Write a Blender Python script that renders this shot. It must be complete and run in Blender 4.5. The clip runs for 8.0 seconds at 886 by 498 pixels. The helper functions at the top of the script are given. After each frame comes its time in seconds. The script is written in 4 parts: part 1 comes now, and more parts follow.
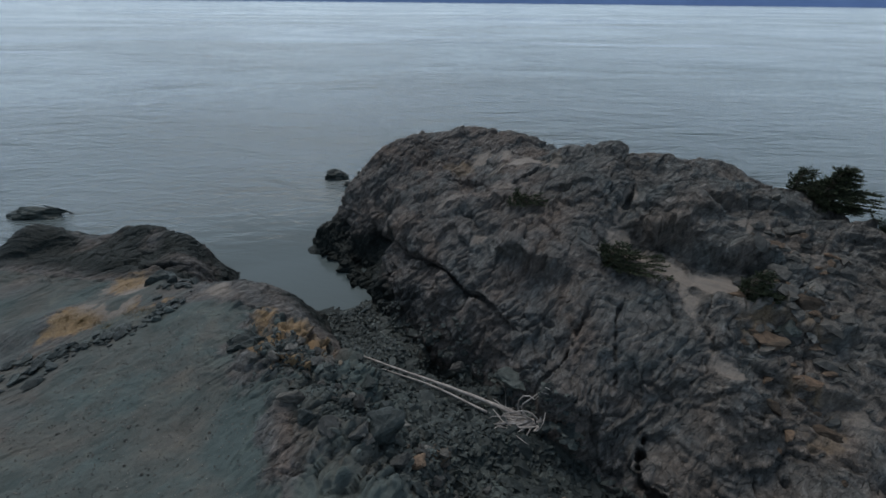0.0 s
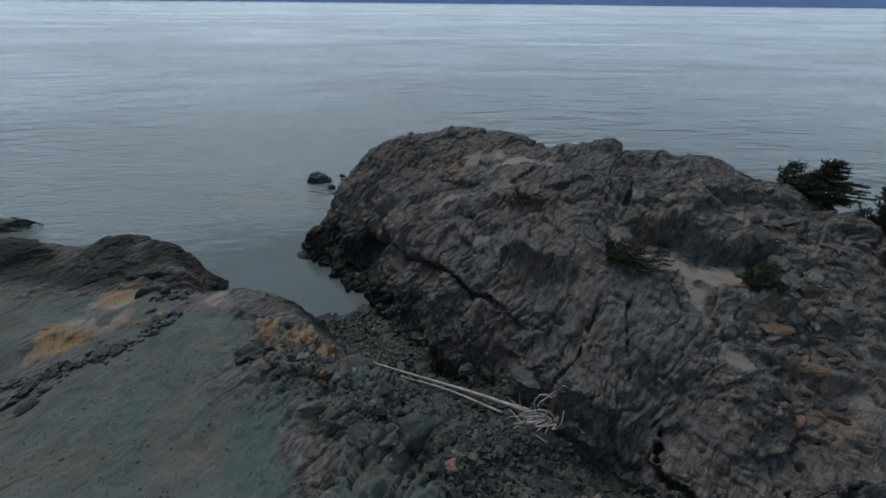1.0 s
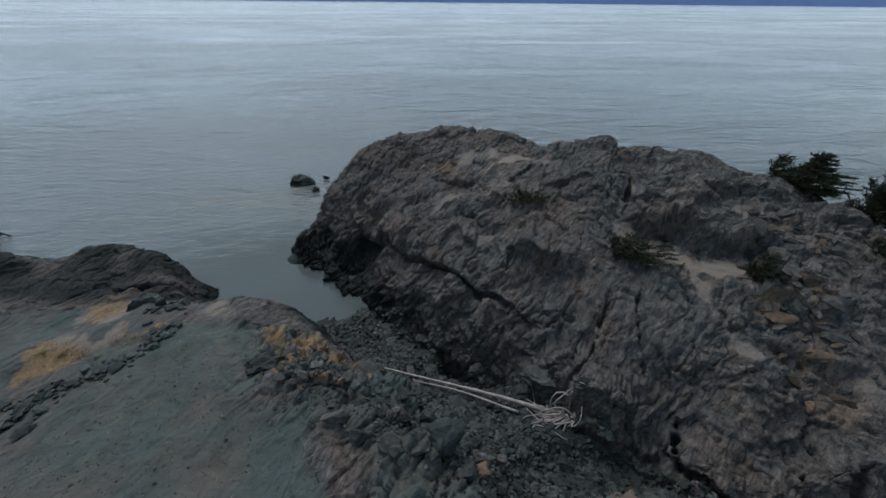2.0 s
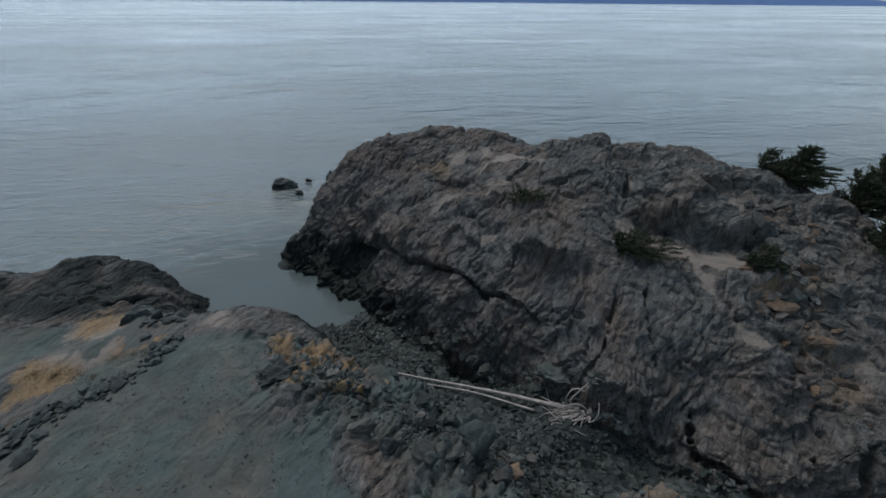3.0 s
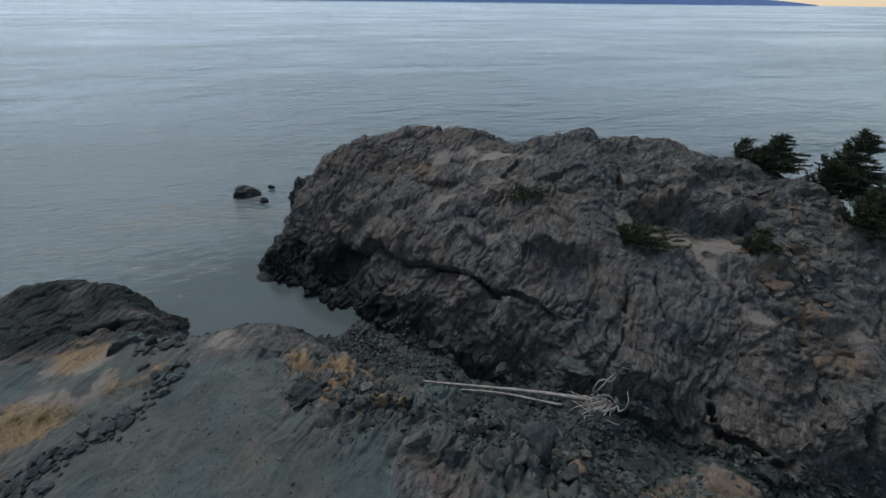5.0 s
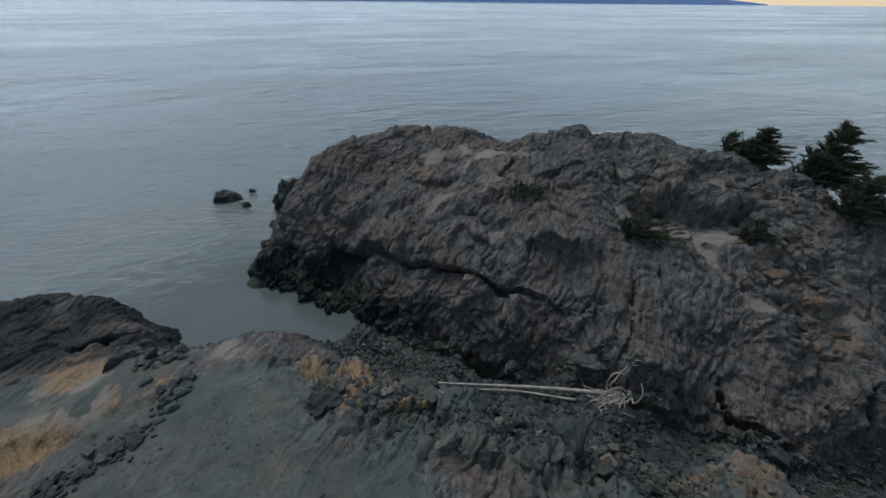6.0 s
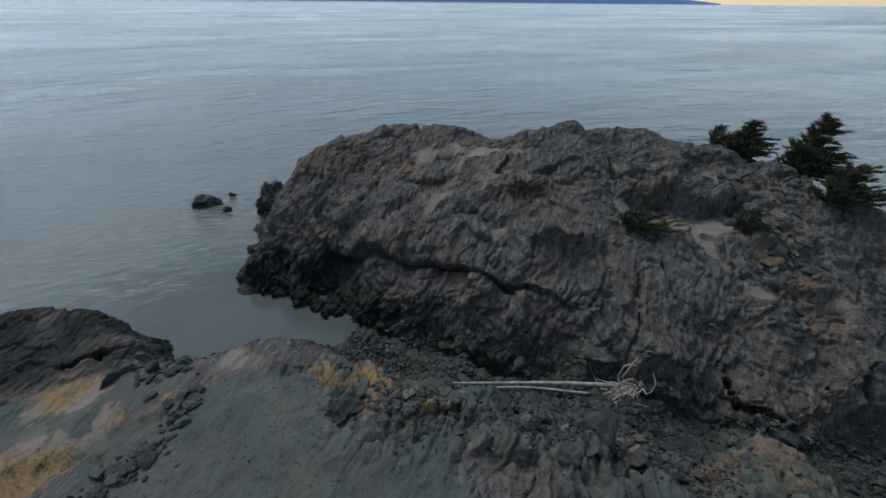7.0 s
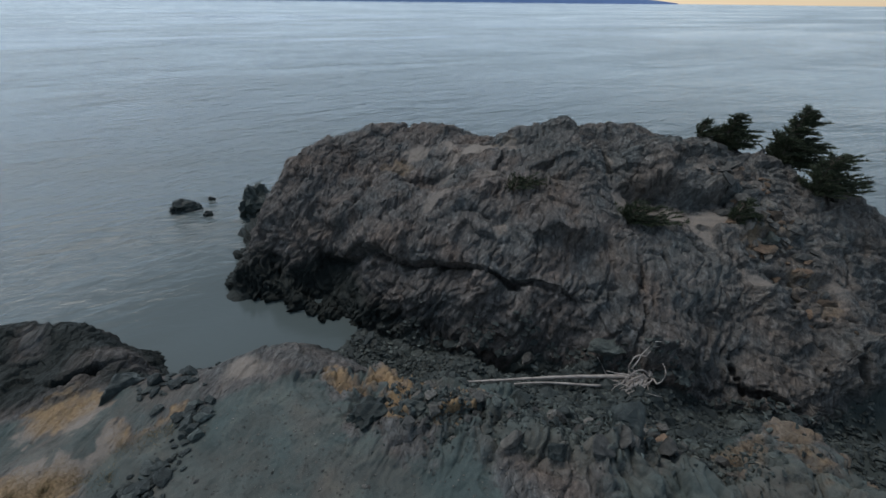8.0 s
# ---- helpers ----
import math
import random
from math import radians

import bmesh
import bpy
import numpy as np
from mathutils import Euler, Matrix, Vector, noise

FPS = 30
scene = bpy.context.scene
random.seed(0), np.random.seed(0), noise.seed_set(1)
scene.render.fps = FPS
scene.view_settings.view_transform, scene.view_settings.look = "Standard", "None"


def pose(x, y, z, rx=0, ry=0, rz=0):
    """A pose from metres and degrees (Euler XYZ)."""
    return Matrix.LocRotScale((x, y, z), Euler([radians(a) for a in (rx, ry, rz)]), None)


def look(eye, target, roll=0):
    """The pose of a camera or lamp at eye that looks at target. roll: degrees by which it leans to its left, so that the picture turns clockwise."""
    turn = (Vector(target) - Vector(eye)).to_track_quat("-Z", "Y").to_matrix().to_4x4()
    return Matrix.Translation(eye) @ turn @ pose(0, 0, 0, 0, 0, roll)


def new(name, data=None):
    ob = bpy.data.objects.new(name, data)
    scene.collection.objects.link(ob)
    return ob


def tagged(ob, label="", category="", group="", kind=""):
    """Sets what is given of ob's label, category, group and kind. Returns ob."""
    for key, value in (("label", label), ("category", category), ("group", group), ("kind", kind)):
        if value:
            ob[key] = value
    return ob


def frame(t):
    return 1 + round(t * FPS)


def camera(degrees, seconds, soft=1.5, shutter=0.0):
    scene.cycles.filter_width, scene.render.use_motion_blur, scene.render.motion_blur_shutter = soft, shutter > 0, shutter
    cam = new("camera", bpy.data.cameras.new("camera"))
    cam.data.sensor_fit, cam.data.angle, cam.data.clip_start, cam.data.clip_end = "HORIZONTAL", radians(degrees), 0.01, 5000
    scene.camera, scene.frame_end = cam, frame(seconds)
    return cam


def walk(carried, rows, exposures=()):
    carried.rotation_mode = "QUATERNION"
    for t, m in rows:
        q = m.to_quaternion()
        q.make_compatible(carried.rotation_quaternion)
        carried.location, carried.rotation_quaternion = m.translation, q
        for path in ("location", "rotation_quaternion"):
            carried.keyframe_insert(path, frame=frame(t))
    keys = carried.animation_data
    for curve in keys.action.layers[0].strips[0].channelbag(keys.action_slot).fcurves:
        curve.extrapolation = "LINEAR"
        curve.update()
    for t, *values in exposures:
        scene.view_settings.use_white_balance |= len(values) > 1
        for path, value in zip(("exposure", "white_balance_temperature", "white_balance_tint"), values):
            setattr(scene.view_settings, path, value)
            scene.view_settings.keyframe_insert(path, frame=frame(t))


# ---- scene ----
from mathutils.bvhtree import BVHTree

EXPOSURE = 0.0
cam = camera(86.2, 8.0)
PATH = [
    (0, (0.372, -0.106, 13.158), (0.32, 1.664, 12.229), 0.6),
    (0.5, (-0.228, -0.059, 13.121), (-0.221, 1.714, 12.195), 0.7),
    (1, (-0.795, 0.031, 13.124), (-0.731, 1.802, 12.197), 0.6),
    (1.5, (-1.364, 0.146, 13.119), (-1.244, 1.913, 12.19), 0.6),
    (3, (-3.082, 0.545, 13.094), (-2.792, 2.291, 12.163), 0.5),
    (3.5, (-3.635, 0.726, 13.101), (-3.287, 2.461, 12.169), 0.5),
    (4, (-4.2, 0.918, 13.081), (-3.793, 2.64, 12.15), 0.5),
    (4.5, (-4.73, 1.117, 13.054), (-4.267, 2.825, 12.123), 0.6),
    (6, (-6.325, 1.834, 12.934), (-5.697, 3.489, 12.003), 0.6),
    (6.5, (-6.844, 2.119, 12.873), (-6.16, 3.752, 11.943), 0.6),
    (7, (-7.36, 2.401, 12.822), (-6.622, 4.01, 11.891), 0.6),
    (7.5, (-7.845, 2.701, 12.765), (-7.055, 4.285, 11.834), 0.6),
    (8, (-8.315, 3.014, 12.687), (-7.473, 4.571, 11.756), 0.6),
]
walk(cam, [(t, look(eye, target, roll)) for t, eye, target, roll in PATH], exposures=[(0.0, EXPOSURE - 0.12), (3.0, EXPOSURE), (8.0, EXPOSURE)])

# ---------------------------------------------------------------- light
SUN_AZIMUTH, SUN_HEIGHT = -25.0, 60.0   # degrees east of the view's first heading, degrees above the sea
world = bpy.data.worlds.new("dusk_sky")
scene.world = world
world.use_nodes = True
wn, wl = world.node_tree.nodes, world.node_tree.links
background = wn["Background"]
sky = wn.new("ShaderNodeTexSky")
sky.sky_type, sky.sun_disc = "NISHITA", False
sky.sun_elevation, sky.sun_rotation = radians(SUN_HEIGHT), radians(SUN_AZIMUTH)
sky.air_density, sky.dust_density, sky.ozone_density = 1.0, 3.0, 1.0
cloud = wn.new("ShaderNodeMix")
cloud.data_type = "RGBA"
cloud.inputs["Factor"].default_value = 0.75
deck = wn.new("ShaderNodeValToRGB")   # a cloud deck, paler low down, with a clear strip along the horizon
high = wn.new("ShaderNodeSeparateXYZ")
wl.new(wn.new("ShaderNodeTexCoord").outputs["Generated"], high.inputs[0])
wl.new(high.outputs["Z"], deck.inputs["Fac"])
tints = [(0.0, (1.0, 0.80, 0.56)), (0.006, (1.0, 0.84, 0.62)), (0.02, (0.82, 1.0, 1.19)), (0.14, (0.84, 1.09, 1.33)), (0.40, (0.46, 0.61, 0.77)), (0.8, (0.27, 0.37, 0.48))]
while len(deck.color_ramp.elements) < len(tints):
    deck.color_ramp.elements.new(0.5)
for item, (at, tint) in zip(deck.color_ramp.elements, tints):
    item.position, item.color = at, (*tint, 1)
lift = wn.new("ShaderNodeVectorMath")
lift.operation = "SCALE"
lift.inputs["Scale"].default_value = 13.3
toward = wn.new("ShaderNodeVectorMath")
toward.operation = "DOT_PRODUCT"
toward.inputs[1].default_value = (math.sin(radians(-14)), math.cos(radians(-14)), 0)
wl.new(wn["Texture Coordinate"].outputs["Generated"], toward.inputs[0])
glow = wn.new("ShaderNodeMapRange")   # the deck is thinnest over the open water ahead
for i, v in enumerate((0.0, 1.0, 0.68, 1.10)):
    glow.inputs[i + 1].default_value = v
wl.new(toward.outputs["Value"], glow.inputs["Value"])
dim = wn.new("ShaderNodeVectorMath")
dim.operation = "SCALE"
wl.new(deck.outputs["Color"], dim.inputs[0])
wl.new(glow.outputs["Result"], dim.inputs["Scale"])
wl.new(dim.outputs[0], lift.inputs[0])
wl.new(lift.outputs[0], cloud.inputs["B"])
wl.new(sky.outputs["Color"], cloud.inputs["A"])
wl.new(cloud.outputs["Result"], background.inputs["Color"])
background.inputs["Strength"].default_value = 0.095

sun_data = bpy.data.lights.new("sun", "SUN")
sun_data.energy, sun_data.angle, sun_data.color = 1.65, radians(28), (1.0, 0.96, 0.91)
sun = new("sun", sun_data)
sa, sh = radians(SUN_AZIMUTH), radians(SUN_HEIGHT)
sun_way = Vector((math.sin(sa) * math.cos(sh), math.cos(sa) * math.cos(sh), math.sin(sh)))
sun.matrix_world = look(sun_way * 100, (0, 0, 0))


# ---------------------------------------------------------------- noise on arrays
def lattice(i, j, k, seed):
    """A random value in 0..1 for each cell."""
    h = (i.astype(np.int64) * 374761393 + j.astype(np.int64) * 668265263 + k.astype(np.int64) * 2147483647 + seed * 974634777) & 0xFFFFFFFF
    h = ((h ^ (h >> 13)) * 1274126177) & 0xFFFFFFFF
    h = ((h ^ (h >> 16)) * 2246822519) & 0xFFFFFFFF
    return ((h ^ (h >> 15)) & 0xFFFFFF) / 16777216.0


def smooth_noise(p, seed=0):
    """Value noise in -1..1."""
    f = np.floor(p).astype(np.int64)
    u = p - f
    u = u * u * u * (u * (u * 6 - 15) + 10)
    total = 0
    for a in (0, 1):
        for b in (0, 1):
            for c in (0, 1):
                w = (u[:, 0] if a else 1 - u[:, 0]) * (u[:, 1] if b else 1 - u[:, 1]) * (u[:, 2] if c else 1 - u[:, 2])
                total = total + w * lattice(f[:, 0] + a, f[:, 1] + b, f[:, 2] + c, seed)
    return total * 2 - 1


def fractal(p, octaves, seed=0, gain=0.5):
    total, amp = 0, 1.0
    for o in range(octaves):
        total = total + amp * smooth_noise(p * 2.03 ** o + 17.3 * o, seed + o)
        amp *= gain
    return total


def cells(p, seed=0):
    """Distance to the nearest and second cell point, a random value of the nearest cell, and the height of its tilted face."""
    f = np.floor(p).astype(np.int64)
    best = np.full(len(p), 9.0)
    second = np.full(len(p), 9.0)
    value, tilt = np.zeros(len(p)), np.zeros(len(p))
    for a in (-1, 0, 1):
        for b in (-1, 0, 1):
            for c in (-1, 0, 1):
                i, j, k = f[:, 0] + a, f[:, 1] + b, f[:, 2] + c
                u, v, w = p[:, 0] - i - lattice(i, j, k, seed), p[:, 1] - j - lattice(i, j, k, seed + 1), p[:, 2] - k - lattice(i, j, k, seed + 2)
                d = np.sqrt(u * u + v * v + w * w)
                near = d < best
                lean = (lattice(i, j, k, seed + 4) - 0.5) * u + (lattice(i, j, k, seed + 5) - 0.5) * v + (lattice(i, j, k, seed + 6) - 0.5) * w
                tilt = np.where(near, 2 * lean, tilt)
                second = np.where(near, best, np.minimum(second, d))
                value = np.where(near, lattice(i, j, k, seed + 3), value)
                best = np.where(near, d, best)
    return best, second, value, tilt


def step(a, b, x):
    u = np.clip((x - a) / (b - a), 0, 1)
    return u * u * (3 - 2 * u)


def line_distance(x, y, line):
    """Distance to a polyline, and how far along it (0..1)."""
    best, along = np.full(x.shape, 1e9), np.zeros(x.shape)
    n = len(line) - 1
    for i, ((ax, ay), (bx, by)) in enumerate(zip(line[:-1], line[1:])):
        ux, uy = bx - ax, by - ay
        s = np.clip(((x - ax) * ux + (y - ay) * uy) / (ux * ux + uy * uy), 0, 1)
        d = np.hypot(x - ax - s * ux, y - ay - s * uy)
        near = d < best
        best, along = np.where(near, d, best), np.where(near, (i + s) / n, along)
    return best, along


def side_distance(x, y, line):
    """Signed distance to a polyline: plus on its left."""
    best = np.full(x.shape, 1e9)
    for (ax, ay), (bx, by) in zip(line[:-1], line[1:]):
        ux, uy = bx - ax, by - ay
        s = np.clip(((x - ax) * ux + (y - ay) * uy) / (ux * ux + uy * uy), 0, 1)
        d = np.hypot(x - ax - s * ux, y - ay - s * uy)
        sign = np.where(ux * (y - ay) - uy * (x - ax) >= 0, 1.0, -1.0)
        best = np.where(d < np.abs(best), d * sign, best)
    return best


# ---------------------------------------------------------------- materials
def material(name, rough=0.8):
    m = bpy.data.materials.new(name)
    m.use_nodes = True
    nt = m.node_tree
    bsdf = nt.nodes["Principled BSDF"]
    bsdf.inputs["Roughness"].default_value = rough
    bsdf.inputs["Specular IOR Level"].default_value = 0.22
    return m, nt, bsdf


def node(nt, kind, **values):
    n = nt.nodes.new(kind)
    for key, value in values.items():
        if key in n.inputs:
            n.inputs[key].default_value = value
    return n


def noise_node(nt, vector, scale, detail=6, rough=0.6, distortion=0.0):
    n = node(nt, "ShaderNodeTexNoise", Scale=scale, Detail=detail, Roughness=rough, Distortion=distortion)
    nt.links.new(vector, n.inputs["Vector"])
    return n


def ramp(nt, fac, stops):
    r = nt.nodes.new("ShaderNodeValToRGB")
    e = r.color_ramp.elements
    while len(e) < len(stops):
        e.new(0.5)
    for item, (at, col) in zip(e, stops):
        item.position, item.color = at, (*col, 1) if len(col) == 3 else col
    nt.links.new(fac, r.inputs["Fac"])
    return r


def mix(nt, fac, a, b, blend="MIX"):
    n = nt.nodes.new("ShaderNodeMix")
    n.data_type, n.blend_type = "RGBA", blend
    for sock, v in (("Factor", fac), ("A", a), ("B", b)):
        if isinstance(v, (int, float)):
            n.inputs[sock].default_value = v
        elif isinstance(v, tuple):
            n.inputs[sock].default_value = (*v, 1)
        else:
            nt.links.new(v, n.inputs[sock])
    return n.outputs["Result"]


def bump(nt, bsdf, height, strength, distance, before=None):
    b = node(nt, "ShaderNodeBump", Strength=strength, Distance=distance)
    nt.links.new(height, b.inputs["Height"])
    if before is not None:
        nt.links.new(before, b.inputs["Normal"])
    nt.links.new(b.outputs["Normal"], bsdf.inputs["Normal"])
    return b.outputs["Normal"]


def math_node(nt, op, a, b):
    n = nt.nodes.new("ShaderNodeMath")
    n.operation = op
    for i, v in enumerate((a, b)):
        if isinstance(v, (int, float)):
            n.inputs[i].default_value = v
        else:
            nt.links.new(v, n.inputs[i])
    return n.outputs[0]


def ground_material():
    """Folded rock; the cover attribute says where sand (r), ochre lichen and dead grass (g) and tide-blackened rock (b) lie, and gravel (alpha)."""
    m, nt, bsdf = material("weathered_rock", 0.85)
    geo = nt.nodes.new("ShaderNodeNewGeometry").outputs["Position"]
    cover = nt.nodes.new("ShaderNodeAttribute")
    cover.attribute_name = "cover"
    split = nt.nodes.new("ShaderNodeSeparateColor")
    nt.links.new(cover.outputs["Color"], split.inputs["Color"])
    sand, ochre, tide, gravel = split.outputs[0], split.outputs[1], split.outputs[2], cover.outputs["Alpha"]
    stretch = node(nt, "ShaderNodeMapping", Rotation=(0.5, 0.0, 0.9), Scale=(1.7, 0.55, 0.9))
    stretch.vector_type = "TEXTURE"
    nt.links.new(geo, stretch.inputs["Vector"])
    big = noise_node(nt, geo, 0.45, 5, 0.6, 0.5)
    grain = noise_node(nt, stretch.outputs["Vector"], 3.2, 10, 0.7, 0.6)
    fine = noise_node(nt, geo, 14, 8, 0.7)
    speck = noise_node(nt, geo, 60, 4, 0.7)
    blotch = noise_node(nt, geo, 1.1, 7, 0.65, 0.8)
    base = ramp(nt, grain.outputs["Fac"], [(0.34, (0.064, 0.062, 0.060)), (0.46, (0.108, 0.103, 0.100)), (0.54, (0.142, 0.135, 0.131)), (0.68, (0.24, 0.229, 0.222))])
    warm = ramp(nt, big.outputs["Fac"], [(0.36, (0.86, 0.95, 0.99)), (0.50, (1.0, 0.98, 0.97)), (0.66, (1.15, 0.99, 0.90))])
    rock = mix(nt, 1.0, base.outputs["Color"], warm.outputs["Color"], "MULTIPLY")
    east_x = nt.nodes.new("ShaderNodeSeparateXYZ")
    nt.links.new(geo, east_x.inputs[0])
    wavering = math_node(nt, "ADD", math_node(nt, "MULTIPLY", east_x.outputs["X"], 0.08), math_node(nt, "SUBTRACT", blotch.outputs["Fac"], 0.5))
    bluer = ramp(nt, wavering, [(0.22, (1.0, 1.0, 1.0)), (0.55, (0.96, 1.0, 1.0))])
    rock = mix(nt, 1.0, rock, bluer.outputs["Color"], "MULTIPLY")
    dark = ramp(nt, fine.outputs["Fac"], [(0.3, (0.55, 0.55, 0.55)), (0.5, (0.95, 0.95, 0.95)), (0.68, (1.3, 1.3, 1.28))])
    rock = mix(nt, 0.45, rock, dark.outputs["Color"], "MULTIPLY")
    flake = node(nt, "ShaderNodeTexVoronoi", Scale=3.4)
    nt.links.new(stretch.outputs["Vector"], flake.inputs["Vector"])
    one = nt.nodes.new("ShaderNodeSeparateColor")
    nt.links.new(flake.outputs["Color"], one.inputs["Color"])
    tone = ramp(nt, one.outputs[0], [(0.0, (0.70, 0.72, 0.74)), (0.5, (1.0, 1.0, 1.0)), (0.9, (1.18, 1.16, 1.13)), (1.0, (1.45, 1.42, 1.38))])
    rock = mix(nt, 0.35, rock, tone.outputs["Color"], "MULTIPLY")
    ochre_col = ramp(nt, fine.outputs["Fac"], [(0.3, (0.14, 0.094, 0.058)), (0.5, (0.255, 0.176, 0.102)), (0.72, (0.34, 0.25, 0.142))])
    ochre_fac = ramp(nt, math_node(nt, "ADD", ochre, math_node(nt, "MULTIPLY", math_node(nt, "SUBTRACT", blotch.outputs["Fac"], 0.5), 1.3)), [(0.28, (0, 0, 0)), (1.0, (1, 1, 1))])
    rock = mix(nt, ochre_fac.outputs["Color"], rock, ochre_col.outputs["Color"])
    sand_col = ramp(nt, speck.outputs["Fac"], [(0.3, (0.175, 0.150, 0.132)), (0.55, (0.24, 0.212, 0.188)), (0.75, (0.33, 0.297, 0.265))])
    sand_fac = ramp(nt, math_node(nt, "ADD", sand, math_node(nt, "MULTIPLY", math_node(nt, "SUBTRACT", fine.outputs["Fac"], 0.5), 0.9)), [(0.32, (0, 0, 0)), (0.80, (1, 1, 1))])
    rock = mix(nt, sand_fac.outputs["Color"], rock, sand_col.outputs["Color"])
    gravel_col = ramp(nt, speck.outputs["Fac"], [(0.3, (0.067, 0.078, 0.076)), (0.55, (0.100, 0.113, 0.109)), (0.78, (0.163, 0.170, 0.163))])
    gravel_tint = ramp(nt, big.outputs["Fac"], [(0.40, (0.88, 1.02, 1.04)), (0.52, (1.0, 1.0, 0.98)), (0.66, (1.14, 0.98, 0.92))])
    gravel_all = mix(nt, 1.0, gravel_col.outputs["Color"], gravel_tint.outputs["Color"], "MULTIPLY")
    blotch_col = ramp(nt, blotch.outputs["Fac"], [(0.38, (0.78, 0.80, 0.80)), (0.55, (1.0, 1.0, 1.0)), (0.68, (1.22, 1.18, 1.12))])
    gravel_all = mix(nt, 1.0, gravel_all, blotch_col.outputs["Color"], "MULTIPLY")
    gravel_fac = ramp(nt, math_node(nt, "ADD", gravel, math_node(nt, "MULTIPLY", math_node(nt, "SUBTRACT", fine.outputs["Fac"], 0.5), 0.6)), [(0.35, (0, 0, 0)), (0.65, (1, 1, 1))])
    rock = mix(nt, gravel_fac.outputs["Color"], rock, gravel_all)
    weed = ramp(nt, fine.outputs["Fac"], [(0.3, (0.006, 0.008, 0.008)), (0.6, (0.022, 0.028, 0.026)), (0.8, (0.05, 0.062, 0.057))])
    rock = mix(nt, 1.0, rock, (0.83, 0.82, 0.808), "MULTIPLY")
    rock = mix(nt, tide, rock, weed.outputs["Color"])
    nt.links.new(rock, bsdf.inputs["Base Color"])
    wet = ramp(nt, tide, [(0.0, (0.88, 0.88, 0.88)), (1.0, (0.72, 0.72, 0.72))])
    nt.links.new(wet.outputs["Color"], bsdf.inputs["Roughness"])
    crack = node(nt, "ShaderNodeTexVoronoi", Scale=2.4)
    crack.feature = "DISTANCE_TO_EDGE"
    tangle = nt.nodes.new("ShaderNodeVectorMath")
    tangle.operation = "ADD"
    nt.links.new(stretch.outputs["Vector"], tangle.inputs[0])
    nt.links.new(big.outputs["Color"], tangle.inputs[1])
    nt.links.new(tangle.outputs[0], crack.inputs["Vector"])
    open_crack = ramp(nt, crack.outputs["Distance"], [(0.0, (0, 0, 0)), (0.07, (1, 1, 1))])
    bare = math_node(nt, "SUBTRACT", 1.0, math_node(nt, "MAXIMUM", math_node(nt, "MAXIMUM", gravel, ochre), sand))
    n1 = bump(nt, bsdf, math_node(nt, "MULTIPLY", grain.outputs["Fac"], bare), 0.8, 0.08)
    n1 = bump(nt, bsdf, math_node(nt, "MULTIPLY", open_crack.outputs["Color"], bare), 0.75, 0.035, n1)
    split_crack = node(nt, "ShaderNodeTexVoronoi", Scale=6.5)
    split_crack.feature = "DISTANCE_TO_EDGE"
    nt.links.new(tangle.outputs[0], split_crack.inputs["Vector"])
    thin = ramp(nt, split_crack.outputs["Distance"], [(0.0, (0, 0, 0)), (0.10, (1, 1, 1))])
    n1 = bump(nt, bsdf, math_node(nt, "MULTIPLY", thin.outputs["Color"], bare), 0.65, 0.018, n1)
    n2 = bump(nt, bsdf, fine.outputs["Fac"], 0.8, 0.022, n1)
    bump(nt, bsdf, speck.outputs["Fac"], 0.4, 0.008, n2)
    return m


def stone_material(name, dark, mid, light, rough=0.8):
    m, nt, bsdf = material(name, rough)
    co = nt.nodes.new("ShaderNodeTexCoord").outputs["Object"]
    info = nt.nodes.new("ShaderNodeObjectInfo")
    island = nt.nodes.new("ShaderNodeNewGeometry").outputs["Random Per Island"]
    grain = noise_node(nt, co, 3.0, 8, 0.65, 0.6)
    col = ramp(nt, grain.outputs["Fac"], [(0.3, dark), (0.52, mid), (0.75, light)])
    vary = math_node(nt, "FRACT", math_node(nt, "ADD", info.outputs["Random"], island), 0)
    tone = ramp(nt, vary, [(0.0, (0.5, 0.53, 0.54)), (0.45, (0.95, 0.97, 0.97)), (0.85, (1.25, 1.19, 1.12)), (1.0, (1.8, 1.8, 1.75))])
    nt.links.new(mix(nt, 1.0, col.outputs["Color"], tone.outputs["Color"], "MULTIPLY"), bsdf.inputs["Base Color"])
    fine = noise_node(nt, co, 18, 6, 0.7)
    worn = bump(nt, bsdf, grain.outputs["Fac"], 0.8, 0.08)
    bump(nt, bsdf, fine.outputs["Fac"], 0.7, 0.025, worn)
    return m


